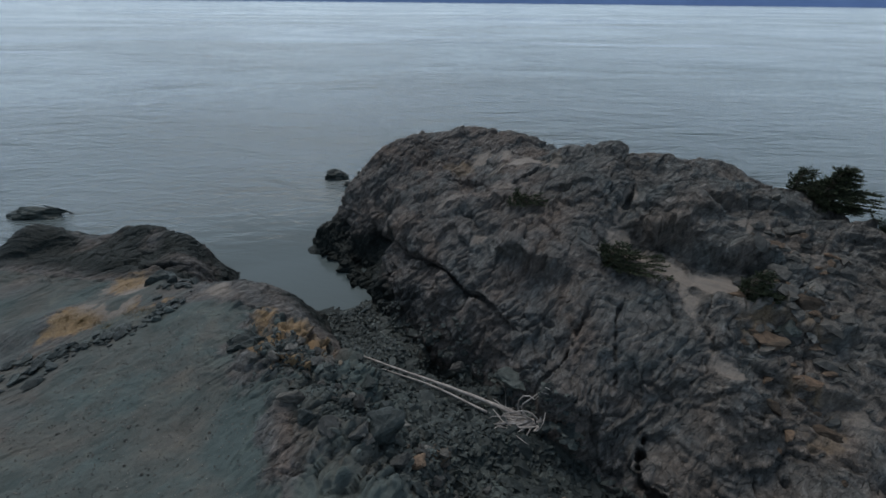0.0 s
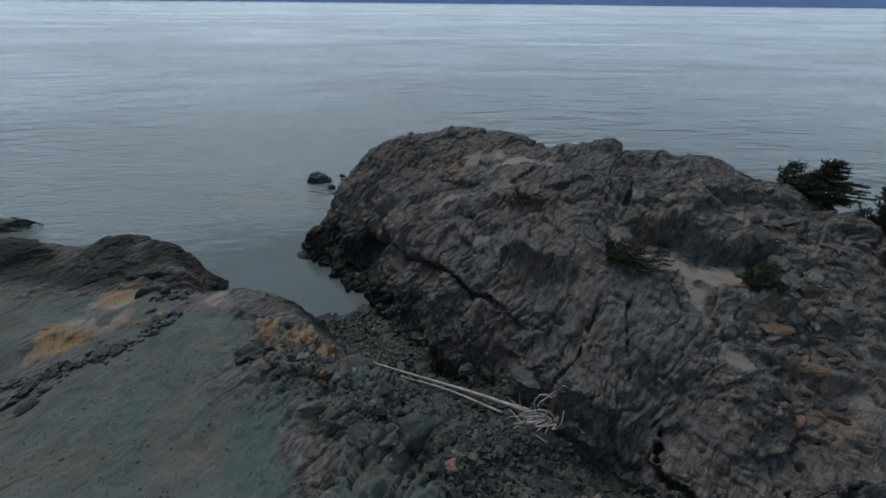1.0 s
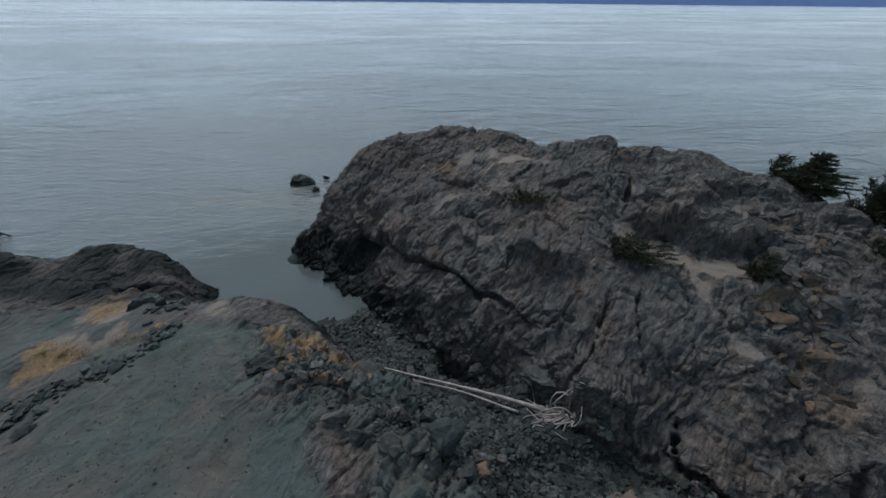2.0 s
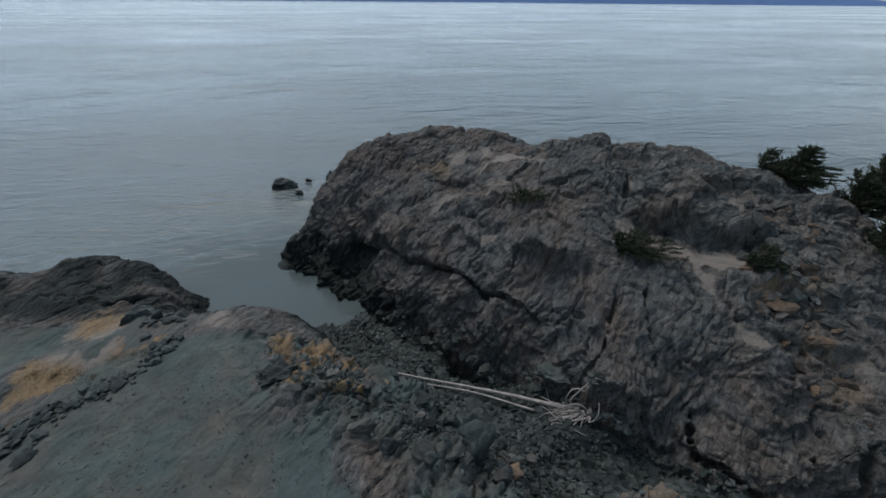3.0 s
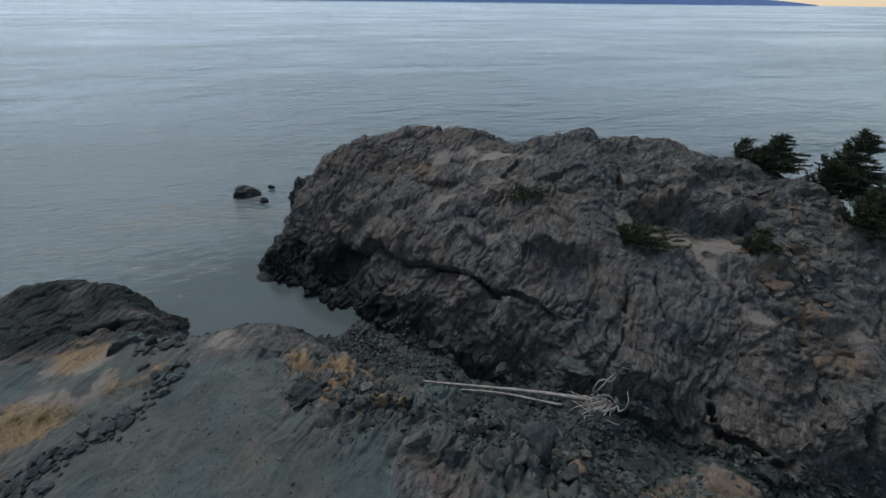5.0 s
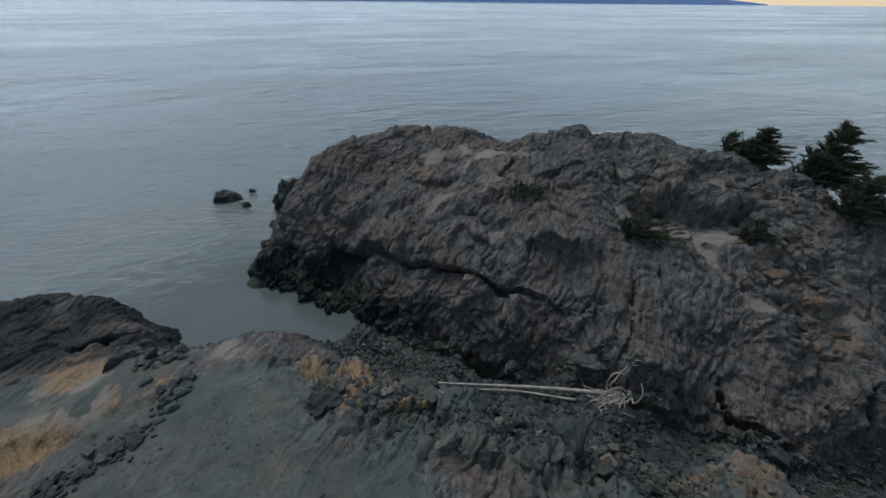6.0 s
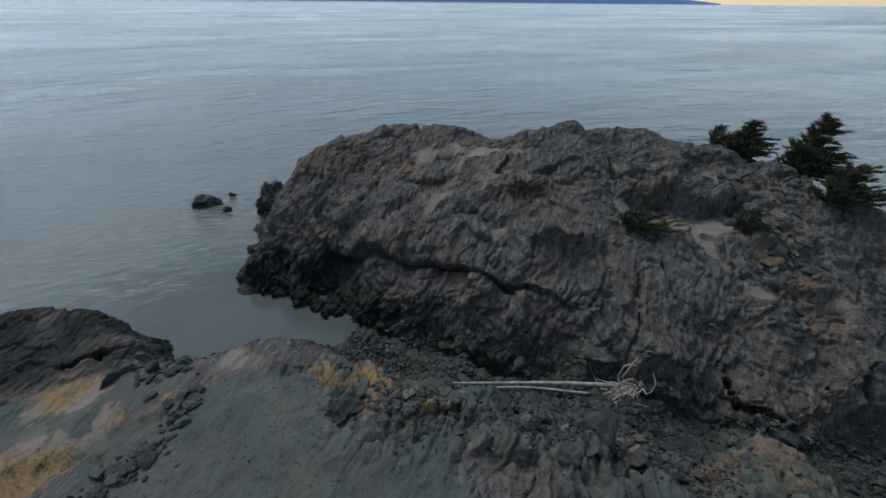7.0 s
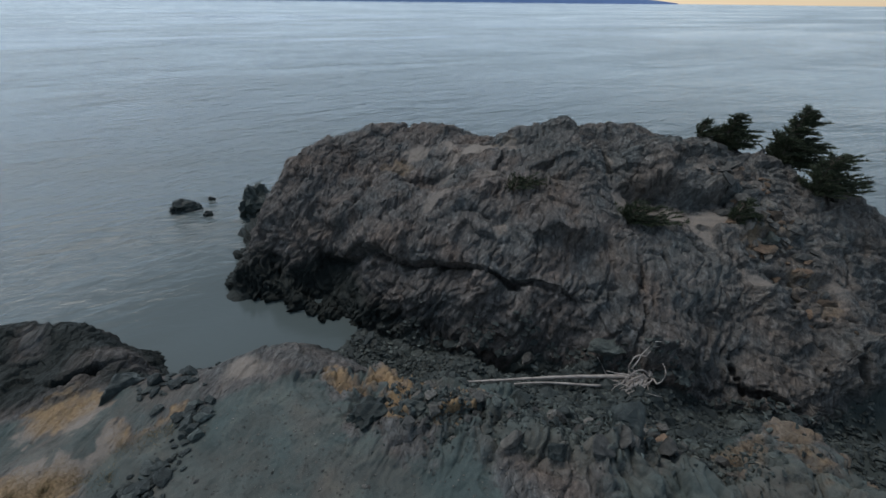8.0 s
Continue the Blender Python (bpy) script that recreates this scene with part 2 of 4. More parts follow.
def water_material():
    """Silty sea under a breeze: ripples, streaks of calm and ruffled water."""
    m, nt, bsdf = material("silty_water", 0.12)
    geo = nt.nodes.new("ShaderNodeNewGeometry").outputs["Position"]
    bsdf.inputs["IOR"].default_value = 1.33
    bsdf.inputs["Specular IOR Level"].default_value = 0.5
    silt = noise_node(nt, geo, 0.03, 4, 0.5)
    col = ramp(nt, silt.outputs["Fac"], [(0.35, (0.076, 0.096, 0.098)), (0.65, (0.090, 0.108, 0.108))])
    nt.links.new(col.outputs["Color"], bsdf.inputs["Base Color"])

    def waves(turn, sx, sy, scale, detail, distortion):
        mp = node(nt, "ShaderNodeMapping", Rotation=(0, 0, radians(turn)), Scale=(sx, sy, 1))
        nt.links.new(geo, mp.inputs["Vector"])
        return noise_node(nt, mp.outputs["Vector"], scale, detail, 0.6, distortion)
    small = waves(-8, 0.55, 1.0, 1.5, 5, 0.5)
    mid = waves(6, 0.45, 1.0, 0.60, 4, 0.8)
    swell = waves(-4, 0.3, 1.0, 0.11, 3, 0.5)
    chop = waves(-3, 0.40, 1.0, 0.30, 4, 0.9)
    streak = waves(4, 0.25, 1.0, 0.013, 2, 0.7)
    patch_mask = waves(8, 0.6, 1.0, 0.022, 3, 0.5)
    calm = ramp(nt, streak.outputs["Fac"], [(0.36, (0.45, 0.45, 0.45)), (0.6, (1, 1, 1))])
    rough = ramp(nt, streak.outputs["Fac"], [(0.36, (0.12, 0.12, 0.12)), (0.62, (0.24, 0.24, 0.24))])
    nt.links.new(rough.outputs["Color"], bsdf.inputs["Roughness"])
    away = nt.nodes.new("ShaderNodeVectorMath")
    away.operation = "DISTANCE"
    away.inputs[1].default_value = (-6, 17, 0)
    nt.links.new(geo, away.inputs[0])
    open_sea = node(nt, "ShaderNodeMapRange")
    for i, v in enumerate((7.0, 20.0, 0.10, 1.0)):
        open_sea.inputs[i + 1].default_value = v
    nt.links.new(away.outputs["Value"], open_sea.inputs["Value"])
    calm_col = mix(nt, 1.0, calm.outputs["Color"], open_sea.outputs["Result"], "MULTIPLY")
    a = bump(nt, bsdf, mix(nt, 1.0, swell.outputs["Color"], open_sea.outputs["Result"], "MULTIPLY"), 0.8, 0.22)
    h = mix(nt, 1.0, mid.outputs["Color"], calm_col, "MULTIPLY")
    b = bump(nt, bsdf, h, 0.9, 0.48, a)
    h2 = mix(nt, 1.0, small.outputs["Color"], calm_col, "MULTIPLY")
    ruffle = ramp(nt, patch_mask.outputs["Fac"], [(0.40, (0.12, 0.12, 0.12)), (0.60, (1, 1, 1))])
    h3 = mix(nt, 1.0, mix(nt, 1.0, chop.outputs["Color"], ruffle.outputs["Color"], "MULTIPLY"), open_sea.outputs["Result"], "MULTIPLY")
    c = bump(nt, bsdf, h3, 1.0, 1.3, b)
    offing = node(nt, "ShaderNodeMapRange")   # fades the small ripple bump with distance, against far speckle
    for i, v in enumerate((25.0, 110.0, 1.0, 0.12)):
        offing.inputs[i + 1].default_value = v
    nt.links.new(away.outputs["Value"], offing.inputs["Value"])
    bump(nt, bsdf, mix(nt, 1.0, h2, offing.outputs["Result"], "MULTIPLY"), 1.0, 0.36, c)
    return m


def simple_material(name, dark, light, scale, rough=0.8, relief=0.02, stretch=(1, 1, 1)):
    m, nt, bsdf = material(name, rough)
    co = nt.nodes.new("ShaderNodeTexCoord").outputs["Object"]
    mp = node(nt, "ShaderNodeMapping", Scale=stretch)
    nt.links.new(co, mp.inputs["Vector"])
    n = noise_node(nt, mp.outputs["Vector"], scale, 7, 0.65, 0.3)
    c = ramp(nt, n.outputs["Fac"], [(0.3, dark), (0.72, light)])
    nt.links.new(c.outputs["Color"], bsdf.inputs["Base Color"])
    bump(nt, bsdf, n.outputs["Fac"], 0.6, relief)
    return m


def foliage_material(name, dark, light):
    m, nt, bsdf = material(name, 0.7)
    island = nt.nodes.new("ShaderNodeNewGeometry").outputs["Random Per Island"]
    c = ramp(nt, island, [(0.0, dark), (0.75, light), (1.0, tuple(v * 1.5 for v in light))])
    nt.links.new(c.outputs["Color"], bsdf.inputs["Base Color"])
    return m


ROCK = ground_material()
SLATE = stone_material("slate_stone", (0.017, 0.022, 0.022), (0.042, 0.051, 0.050), (0.108, 0.122, 0.117), 0.55)
BOULDER = stone_material("grey_boulder", (0.042, 0.042, 0.040), (0.095, 0.092, 0.087), (0.175, 0.168, 0.157))
RUST = stone_material("rust_stone", (0.055, 0.040, 0.031), (0.118, 0.083, 0.060), (0.18, 0.132, 0.095))
WEEDY = stone_material("tide_blackened_stone", (0.008, 0.011, 0.011), (0.024, 0.031, 0.030), (0.058, 0.068, 0.064), 0.55)
WATER = water_material()
DRIFTWOOD = simple_material("bleached_driftwood", (0.20, 0.175, 0.16), (0.47, 0.43, 0.40), 6, 0.85, 0.02, (1, 1, 1))
BARK = simple_material("spruce_bark", (0.05, 0.04, 0.032), (0.15, 0.125, 0.105), 12, 0.9, 0.02)
NEEDLES = foliage_material("spruce_needles", (0.012, 0.017, 0.010), (0.040, 0.050, 0.027))
DRY_GRASS = foliage_material("dry_grass", (0.16, 0.118, 0.062), (0.26, 0.20, 0.11))
# the haze of distance is mixed into the mountain's blue colour
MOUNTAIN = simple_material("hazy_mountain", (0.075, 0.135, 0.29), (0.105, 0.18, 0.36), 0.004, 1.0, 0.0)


# ---------------------------------------------------------------- the land
MOUNDS_SHELF = [  # headland and the skerries beyond it: x, y, rise, two half-widths, turn
    (-0.91, 1.95, 5.45, 14.00, 7.24, 149),
    (-15.70, 16.79, 3.79, 10.31, 5.09, 152),
    (-19.66, 7.90, 1.80, 7.00, 5.01, 132),
    (-13.58, 0.88, 1.80, 7.00, 4.60, 156),
    (-15.03, 6.74, 1.80, 6.78, 4.39, 20),
    (-9.74, -0.76, 1.80, 7.00, 3.92, 168),
    (-21.75, 12.43, 1.80, 3.78, 7.00, 51),
    (-15.16, 22.23, 1.80, 3.83, 1.86, 144),
    (-9.42, 18.54, -1.80, 2.72, 2.15, 128),
    (-27.28, 15.16, 1.70, 3.06, 0.85, 5),
    (-20.00, 21.71, 1.11, 2.26, 1.76, 28),
    (-16.95, 12.24, 0.44, 0.98, 6.18, 114),
    (-8.43, 18.03, -0.90, 1.76, 1.04, 156),
    (-24.21, 26.23, 0.29, 2.25, 1.76, 10),
]
MOUNDS_ISLET = [  # body of the islet: x, y, rise, two half-widths, turn
    (11.07, 15.71, 7.24, 7.85, 12.80, 29),
    (9.99, 19.65, 1.79, 7.00, 4.19, 118),
    (2.85, 28.04, 1.80, 4.51, 5.71, 56),
    (3.96, 29.42, 1.80, 5.30, 2.93, 129),
    (2.86, 8.11, -1.61, 3.25, 1.27, 20),
    (5.53, 29.48, 0.73, 3.45, 2.05, 17),
    (8.97, 8.86, -0.71, 3.45, 1.59, 45),
    (5.80, 17.79, 0.69, 1.05, 2.76, 164),
    (17.21, 26.38, -0.25, 2.76, 2.05, 1),
    (7.28, 19.84, 0.59, 2.86, 0.81, 145),
    (11.56, 17.97, -0.38, 2.22, 1.19, 7),
    (8.20, 15.63, 0.72, 0.91, 1.32, 49),
]
MOUNDS_GULLY = [  # gully and its banks: x, y, rise, two half-widths, turn
    (-2.05, 13.31, 3.18, 5.97, 11.53, 47),
    (13.52, 6.31, -1.80, 2.60, 3.39, 9),
    (7.43, 5.27, -1.33, 4.75, 2.03, 135),
    (4.38, 4.59, -1.28, 2.68, 2.36, 2),
    (0.22, 9.94, -1.14, 3.08, 2.06, 17),
    (-3.54, 14.75, -0.91, 1.42, 3.90, 5),
    (9.98, 5.72, -1.42, 2.53, 0.80, 166),
    (-4.27, 7.37, -0.48, 4.03, 1.47, 142),
    (0.50, 5.81, -0.81, 2.43, 1.21, 89),
    (0.69, 12.71, -1.59, 1.84, 0.80, 152),
]
MOUNDS_BACK = [  # far dome of the islet: x, y, rise, two half-widths, turn
    (-1.38, 25.40, 5.41, 5.29, 11.78, 22),
    (-5.23, 31.90, -1.80, 5.42, 2.56, 60),
    (-4.88, 18.42, -1.77, 6.61, 2.07, 134),
    (-4.66, 26.20, 1.02, 6.30, 1.72, 26),
    (-2.35, 17.67, -1.39, 0.80, 5.94, 25),
    (-4.21, 21.37, -1.80, 1.17, 2.66, 177),
    (-5.63, 34.26, -1.53, 3.12, 1.03, 45),
    (-6.10, 22.88, -1.15, 1.85, 1.61, 89),
    (1.17, 23.00, -0.86, 3.20, 1.12, 93),
    (1.67, 17.12, -0.65, 0.80, 1.08, 16),
]
TOE = [(-12, 33), (-9.2, 27), (-7.7, 24.2), (-5.4, 21.6), (-3.9, 19.3), (-2.7, 17.5), (-1.5, 15.8), (-0.35, 14.15), (0.8, 13.1), (1.7, 11.95), (2.4, 10.65),
       (3.25, 9.55), (4.3, 9.05), (5.1, 8.2), (6.0, 7.0), (8.3, 6.55), (12, 6.2), (20, 5), (80, 0)]
BANK = [(-80, 27), (-10, 21.5), (-7, 19), (-5.4, 17.3), (-4.7, 15.6), (-3.7, 13.5), (-2.5, 11.8), (-1.5, 10.2), (-0.4, 8.6), (1.0, 7.4), (2.6, 6.5), (4.5, 5.6), (6, 4.3),
        (10, 2), (80, -10)]
GRAVEL_EDGE = [(-6.9, 14.5), (-6.3, 12.9), (-5.9, 11.5), (-4.9, 9.6), (-4.0, 8.0), (-3.2, 6.3), (-2.5, 4), (-2, -20)]
TRAILS = [
    ([(8.35, 20.2), (6.97, 17.2), (6.3, 15.8), (5.95, 14.9)], 0.08, 0.6),
    ([(6.1, 15.2), (5.95, 14.9), (6.6, 14.3), (7.25, 13.5), (7.85, 13.05), (8.8, 12.55), (10.2, 12.1)], 0.17, 0.95),
    ([(7.57, 13.1), (7.44, 12.3), (7.57, 11.5), (7.65, 10.7), (8.1, 10.0)], 0.09, 0.7),
    ([(9.2, 11.8), (9.9, 10.6), (10.5, 9.3), (11.0, 8.4)], 0.30, 0.55),
    ([(10.2, 14.4), (11.0, 13.2), (11.9, 12.4)], 0.28, 0.55),
    ([(1.6, 24.6), (2.9, 22.5), (3.85, 21.3), (4.7, 20.6)], 0.24, 0.85),
    ([(4.0, 20.6), (3.6, 19.0), (2.85, 18.7), (2.05, 19.2), (0.9, 19.6), (-0.2, 19.2)], 0.12, 0.6),
    ([(2.0, 17.3), (1.6, 16.8), (0.95, 15.9)], 0.15, 0.65),
    ([(2.9, 22.5), (1.6, 21.6), (0.6, 20.4)], 0.12, 0.6),
]
CREVICES = [  # line, depth, half-width
    ([(-4.7, 23.8), (-3.95, 22.9), (-3.4, 21.5), (-2.15, 18.75), (-1.0, 16.7), (-0.3, 15.75), (0.3, 14.95), (0.9, 14.1), (1.4, 13.4), (1.95, 12.85), (2.6, 12.25)], 0.7, 0.14),
    ([(2.55, 12.3), (3.2, 12.5), (3.55, 12.1)], 0.3, 0.10),
    ([(4.95, 12.9), (4.6, 12.35), (4.22, 11.8), (3.81, 11.19), (3.2, 10.75), (2.8, 10.5)], 0.32, 0.05),
    ([(5.9, 12.73), (5.45, 12.1), (5.32, 11.79), (5.11, 10.75), (5.03, 9.83)], 0.28, 0.05),
    ([(5.85, 9.5), (5.62, 9.1), (5.4, 8.7), (5.35, 8.3), (5.6, 7.95), (6.05, 7.5), (6.5, 7.2), (6.95, 6.95)], 0.75, 0.085),
    ([(8.8, 7.95), (8.4, 7.6), (8.08, 7.37), (7.75, 6.95)], 0.65, 0.09),
    ([(9.4, 7.2), (9.2, 6.8), (9.1, 6.5)], 0.7, 0.10),
    ([(5.98, 10.12), (6.36, 9.83), (6.72, 9.38)], 0.25, 0.09),
    ([(2.3, 14.3), (2.8, 13.95), (3.4, 13.42), (3.9, 12.9)], 0.3, 0.10),
    ([(7.2, 17.4), (6.95, 16.9), (6.5, 16.15), (6.3, 15.6)], 0.5, 0.08),
    ([(4.3, 20.6), (3.9, 20.0), (3.1, 19.25), (2.6, 19.0)], 0.5, 0.13),
    ([(-13.7, 17.7), (-12.9, 17.65), (-12.1, 17.9)], 0.7, 0.22),
    ([(0.2, 17.72), (0.65, 17.6), (1.1, 17.55)], 0.5, 0.13),
    ([(-0.4, 18.4), (-0.8, 18.25), (-1.2, 18.1)], 0.35, 0.07),
    ([(-1.0, 24.2), (-1.6, 23.6), (-2.05, 22.96), (-2.5, 22.2), (-2.95, 22.0)], 0.6, 0.22),
    ([(-4.2, 24.5), (-3.5, 23.4), (-3.0, 22.4)], 0.4, 0.25),
]
LEDGES = [  # line with the higher, overhanging side on its left; lip, recess, half-width of the recess
    ([(-4.6, 23.9), (-3.9, 23.0), (-3.3, 21.6), (-2.05, 18.8), (-0.9, 16.75), (-0.2, 15.8), (0.4, 15.0), (1.0, 14.15), (1.5, 13.45), (2.0, 12.9), (2.6, 12.25)], 0.20, 0.42, 0.15),
    ([(1.65, 14.95), (2.33, 14.55), (3.05, 14.2), (3.5, 14.1)], 0.20, 0.22, 0.09),
    ([(6.35, 15.65), (6.86, 15.05), (7.93, 14.35), (8.86, 13.45), (9.82, 13.1), (10.4, 13.0)], 0.12, 0.22, 0.12),
    ([(-2.6, 16.95), (-1.2, 15.0), (0.2, 13.35), (1.5, 11.9), (2.3, 10.5)], 0.10, 0.25, 0.12),
    ([(8.9, 11.6), (10.0, 11.1), (11.4, 10.7)], 0.12, 0.2, 0.08),
    ([(8.6, 10.5), (9.8, 9.8), (11.2, 9.2)], 0.12, 0.2, 0.08),
    ([(10.2, 14.2), (11.2, 13.7), (12.2, 13.4)], 0.12, 0.2, 0.08),
    ([(4.0, 18.4), (5.2, 17.4), (6.0, 16.7)], 0.10, 0.16, 0.08),
    ([(-0.3, 24.4), (0.5, 24.2), (1.3, 24.6)], 0.12, 0.2, 0.1),
    ([(-0.7, 25.0), (0.3, 24.8), (1.3, 25.3)], 0.12, 0.2, 0.1),
    ([(0.0, 23.6), (0.8, 23.4), (1.5, 23.5)], 0.10, 0.2, 0.1),
    ([(-5.6, 10.5), (-4.9, 10.3), (-4.1, 9.95), (-3.4, 9.8), (-2.7, 9.2)], 0.16, 0.22, 0.10),
]
SCARPS = [  # line with the higher side on its left, height
    ([(6.4, 15.6), (6.95, 15.1), (7.95, 14.4), (8.9, 13.5), (9.8, 13.15), (10.6, 13.0)], 0.95),
    ([(-5.6, 10.5), (-4.9, 10.3), (-4.1, 9.95), (-3.4, 9.8), (-2.7, 9.2)], 0.3),
    ([(-4.0, 24.2), (-2.6, 22.2), (-1.7, 20.9), (-0.4, 20.6)], 0.7),
    ([(1.7, 15.1), (2.6, 14.4), (3.5, 14.0), (4.4, 13.7)], 0.7),
    ([(8.8, 11.7), (10.4, 11.0), (12.0, 10.5)], 0.4),
    ([(8.4, 10.7), (9.8, 9.9), (11.2, 9.2)], 0.4),
    ([(9.0, 16.2), (10.6, 15.4), (12.0, 14.6)], 0.35),
    ([(4.0, 18.4), (5.2, 17.4), (6.0, 16.6)], 0.35),
    ([(-0.8, 18.9), (0.6, 17.9), (1.6, 17.0), (2.6, 16.2)], 0.3),
    ([(0.2, 23.6), (1.0, 22.4), (2.2, 21.3)], 0.3),
]
KNOBS = [(-12.3, 18.8, 0.5, 0.9), (-13.9, 20.9, 0.25, 1.2), (-6.9, 14.6, 0.25, 1.1), (-4.4, 27.3, 0.75, 1.9), (-2.3, 28.0, 0.2, 1.2), (2.0, 28.1, 0.3, 1.4), (3.9, 25.8, 0.5, 1.4),
         (4.9, 23.6, 0.25, 1.0), (5.4, 21.2, 0.4, 0.7), (8.0, 19.8, -0.25, 0.7), (15.7, 10.7, 0.75, 1.6), (-15.4, 21.6, 0.3, 0.9), (-17.2, 22.0, 0.45, 1.2), (-13.1, 21.3, 0.2, 0.8),
         (-21.5, 20.3, 0.7, 1.6), (-8.0, 15.2, 0.3, 1.0), (-6.4, 15.7, 0.25, 0.8), (-16.2, 19.6, 0.35, 1.5), (-11.2, 18.4, 0.35, 0.9), (-1.4, 12.2, -0.65, 0.9), (-2.4, 12.7, -0.25, 0.6), (2.6, 10.1, -0.2, 0.6), (8.6, 4.8, 0.55, 2.6), (13.0, 4.0, 0.5, 2.5), (13.9, 13.9, 0.6, 1.0),
         (2.1, 14.7, 0.5, 0.8), (0.1, 14.1, -1.25, 0.7), (-1.9, 17.0, 0.6, 0.6), (-1.0, 15.5, -0.3, 0.6), (8.3, 9.2, 0.65, 0.9), (-0.6, 18.6, -0.35, 0.9), (-3.5, 8.1, 0.35, 0.9), (-4.4, 23.4, 0.8, 0.8), (-6.6, 36.6, -1.6, 2.2), (-8.3, 26.4, -0.6, 1.0)]  # x, y, rise, half-width
EARTH = [((-3.2, 8.9), 0.7), ((-2.7, 8.2), 0.6), ((-2.6, 10.1), 0.6), ((-9.1, 11.7), 0.7), ((-8.6, 11.2), 0.5), ((-13.0, 14.4), 0.9), ((-12.0, 13.8), 0.6), ((-14.2, 15.4), 1.0),
         ((-12.3, 14.9), 0.8), ((-8.3, 14.3), 0.7)]
OCHRE = [((-13.5, 13.35), 0.7), ((-12.9, 13.2), 0.6), ((-12.3, 13.05), 0.55), ((-11.6, 12.75), 0.4), ((-13.1, 15.9), 0.75), ((-12.5, 15.6), 0.65), ((-11.4, 13.6), 0.5), ((-10.9, 13.4), 0.5), ((-10.3, 13.35), 0.5), ((-10.5, 12.8), 0.35),
         ((-6.1, 13.0), 0.5), ((-5.2, 12.4), 0.75), ((-4.6, 12.2), 0.6), ((-5.0, 11.3), 0.5), ((-4.2, 11.4), 0.6), ((-3.7, 11.2), 0.5), ((-4.1, 10.3), 0.4), ((-3.6, 10.7), 0.5), ((-0.4, 7.2), 0.5), ((1.6, 6.6), 0.5), ((2.6, 5.9), 0.5),
         ((3.4, 5.3), 0.6), ((2.2, 5.4), 0.6), ((1.2, 6.2), 0.5), ((4.2, 4.7), 0.6), ((10.0, 9.7), 0.5), ((10.4, 11.4), 0.5), ((9.3, 11.2), 0.45), ((9.9, 8.8), 0.4), ((0.5, 24.2), 0.8), ((4.6, 21.0), 0.6)]


def rise(x, y):
    z = np.full(x.shape, -1.5)
    for cx, cy, h, a, b, turn in MOUNDS_SHELF + MOUNDS_ISLET + MOUNDS_GULLY + MOUNDS_BACK:
        c, s = math.cos(radians(turn)), math.sin(radians(turn))
        u, v = (c * (x - cx) + s * (y - cy)) / a, (c * (y - cy) - s * (x - cx)) / b
        z = z + h * np.exp(-(u * u + v * v) ** 1.6)
    return z


def spread(low, high, pitch, near_low, near_high):
    """Grid lines: even between low and high, then ever wider out to the far ends."""
    mid = list(np.arange(low, high, pitch))
    left, right, gap = [low], [mid[-1]], pitch
    while left[-1] > near_low:
        gap *= 1.25
        left.append(left[-1] - gap)
    gap = pitch
    while right[-1] < near_high:
        gap *= 1.25
        right.append(right[-1] + gap)
    return np.array(left[:0:-1] + mid + right[1:])


PITCH = 0.035
xs, ys = spread(-19.5, 15.5, PITCH, -70, 70), spread(4.2, 28.5, PITCH, -60, 70)
row, col = len(ys), len(xs)
gx, gy = np.meshgrid(xs, ys)
gx, gy = gx.ravel(), gy.ravel()


def blurred(a, reach):
    """A grid of values, each the mean of its neighbours up to that many cells away."""
    a = a.reshape(row, col)
    for axis in (0, 1, 0, 1):
        pad = [(0, 0), (0, 0)]
        pad[axis] = (reach + 1, reach)
        total = np.cumsum(np.pad(a, pad, mode="edge"), axis=axis)
        n = a.shape[axis]
        a = (np.take(total, range(2 * reach + 1, 2 * reach + 1 + n), axis) - np.take(total, range(0, n), axis)) / (2 * reach + 1)
    return a.ravel()


# the steep foot of the islet takes twice as many grid lines
foot = blurred(side_distance(gx, gy, TOE), int(0.45 / PITCH))
fy, fx = (a.ravel() for a in np.gradient(foot.reshape(row, col), ys, xs))
draw = -0.52 * (foot - 0.75) * np.exp(-((foot - 0.75) / 1.35) ** 2) * step(-16.5, -13, gx) * step(15, 12, gx) * step(5.0, 6.2, gy) * step(28.3, 26, gy)
gx, gy = gx + draw * fx, gy + draw * fy
toe, bank = side_distance(gx, gy, TOE), side_distance(gx, gy, BANK)
on_islet, on_headland = toe > 0, (bank < 0) & (toe <= 0)
on_beach = ~on_islet & ~on_headland

gz = rise(gx, gy)
gz = np.where((gy < 0), np.maximum(gz, 4.0 + 0.08 * -gy * step(0, 12, -gy)) * step(-40, 0, -np.abs(gx + 5)) - 1.5 * (1 - step(-40, 0, -np.abs(gx + 5))), gz)
flat = np.stack([gx, gy, np.zeros_like(gx)], 1)
wander = smooth_noise(flat * 1.3, 40) * 0.18 + smooth_noise(flat * 3.1, 41) * 0.07

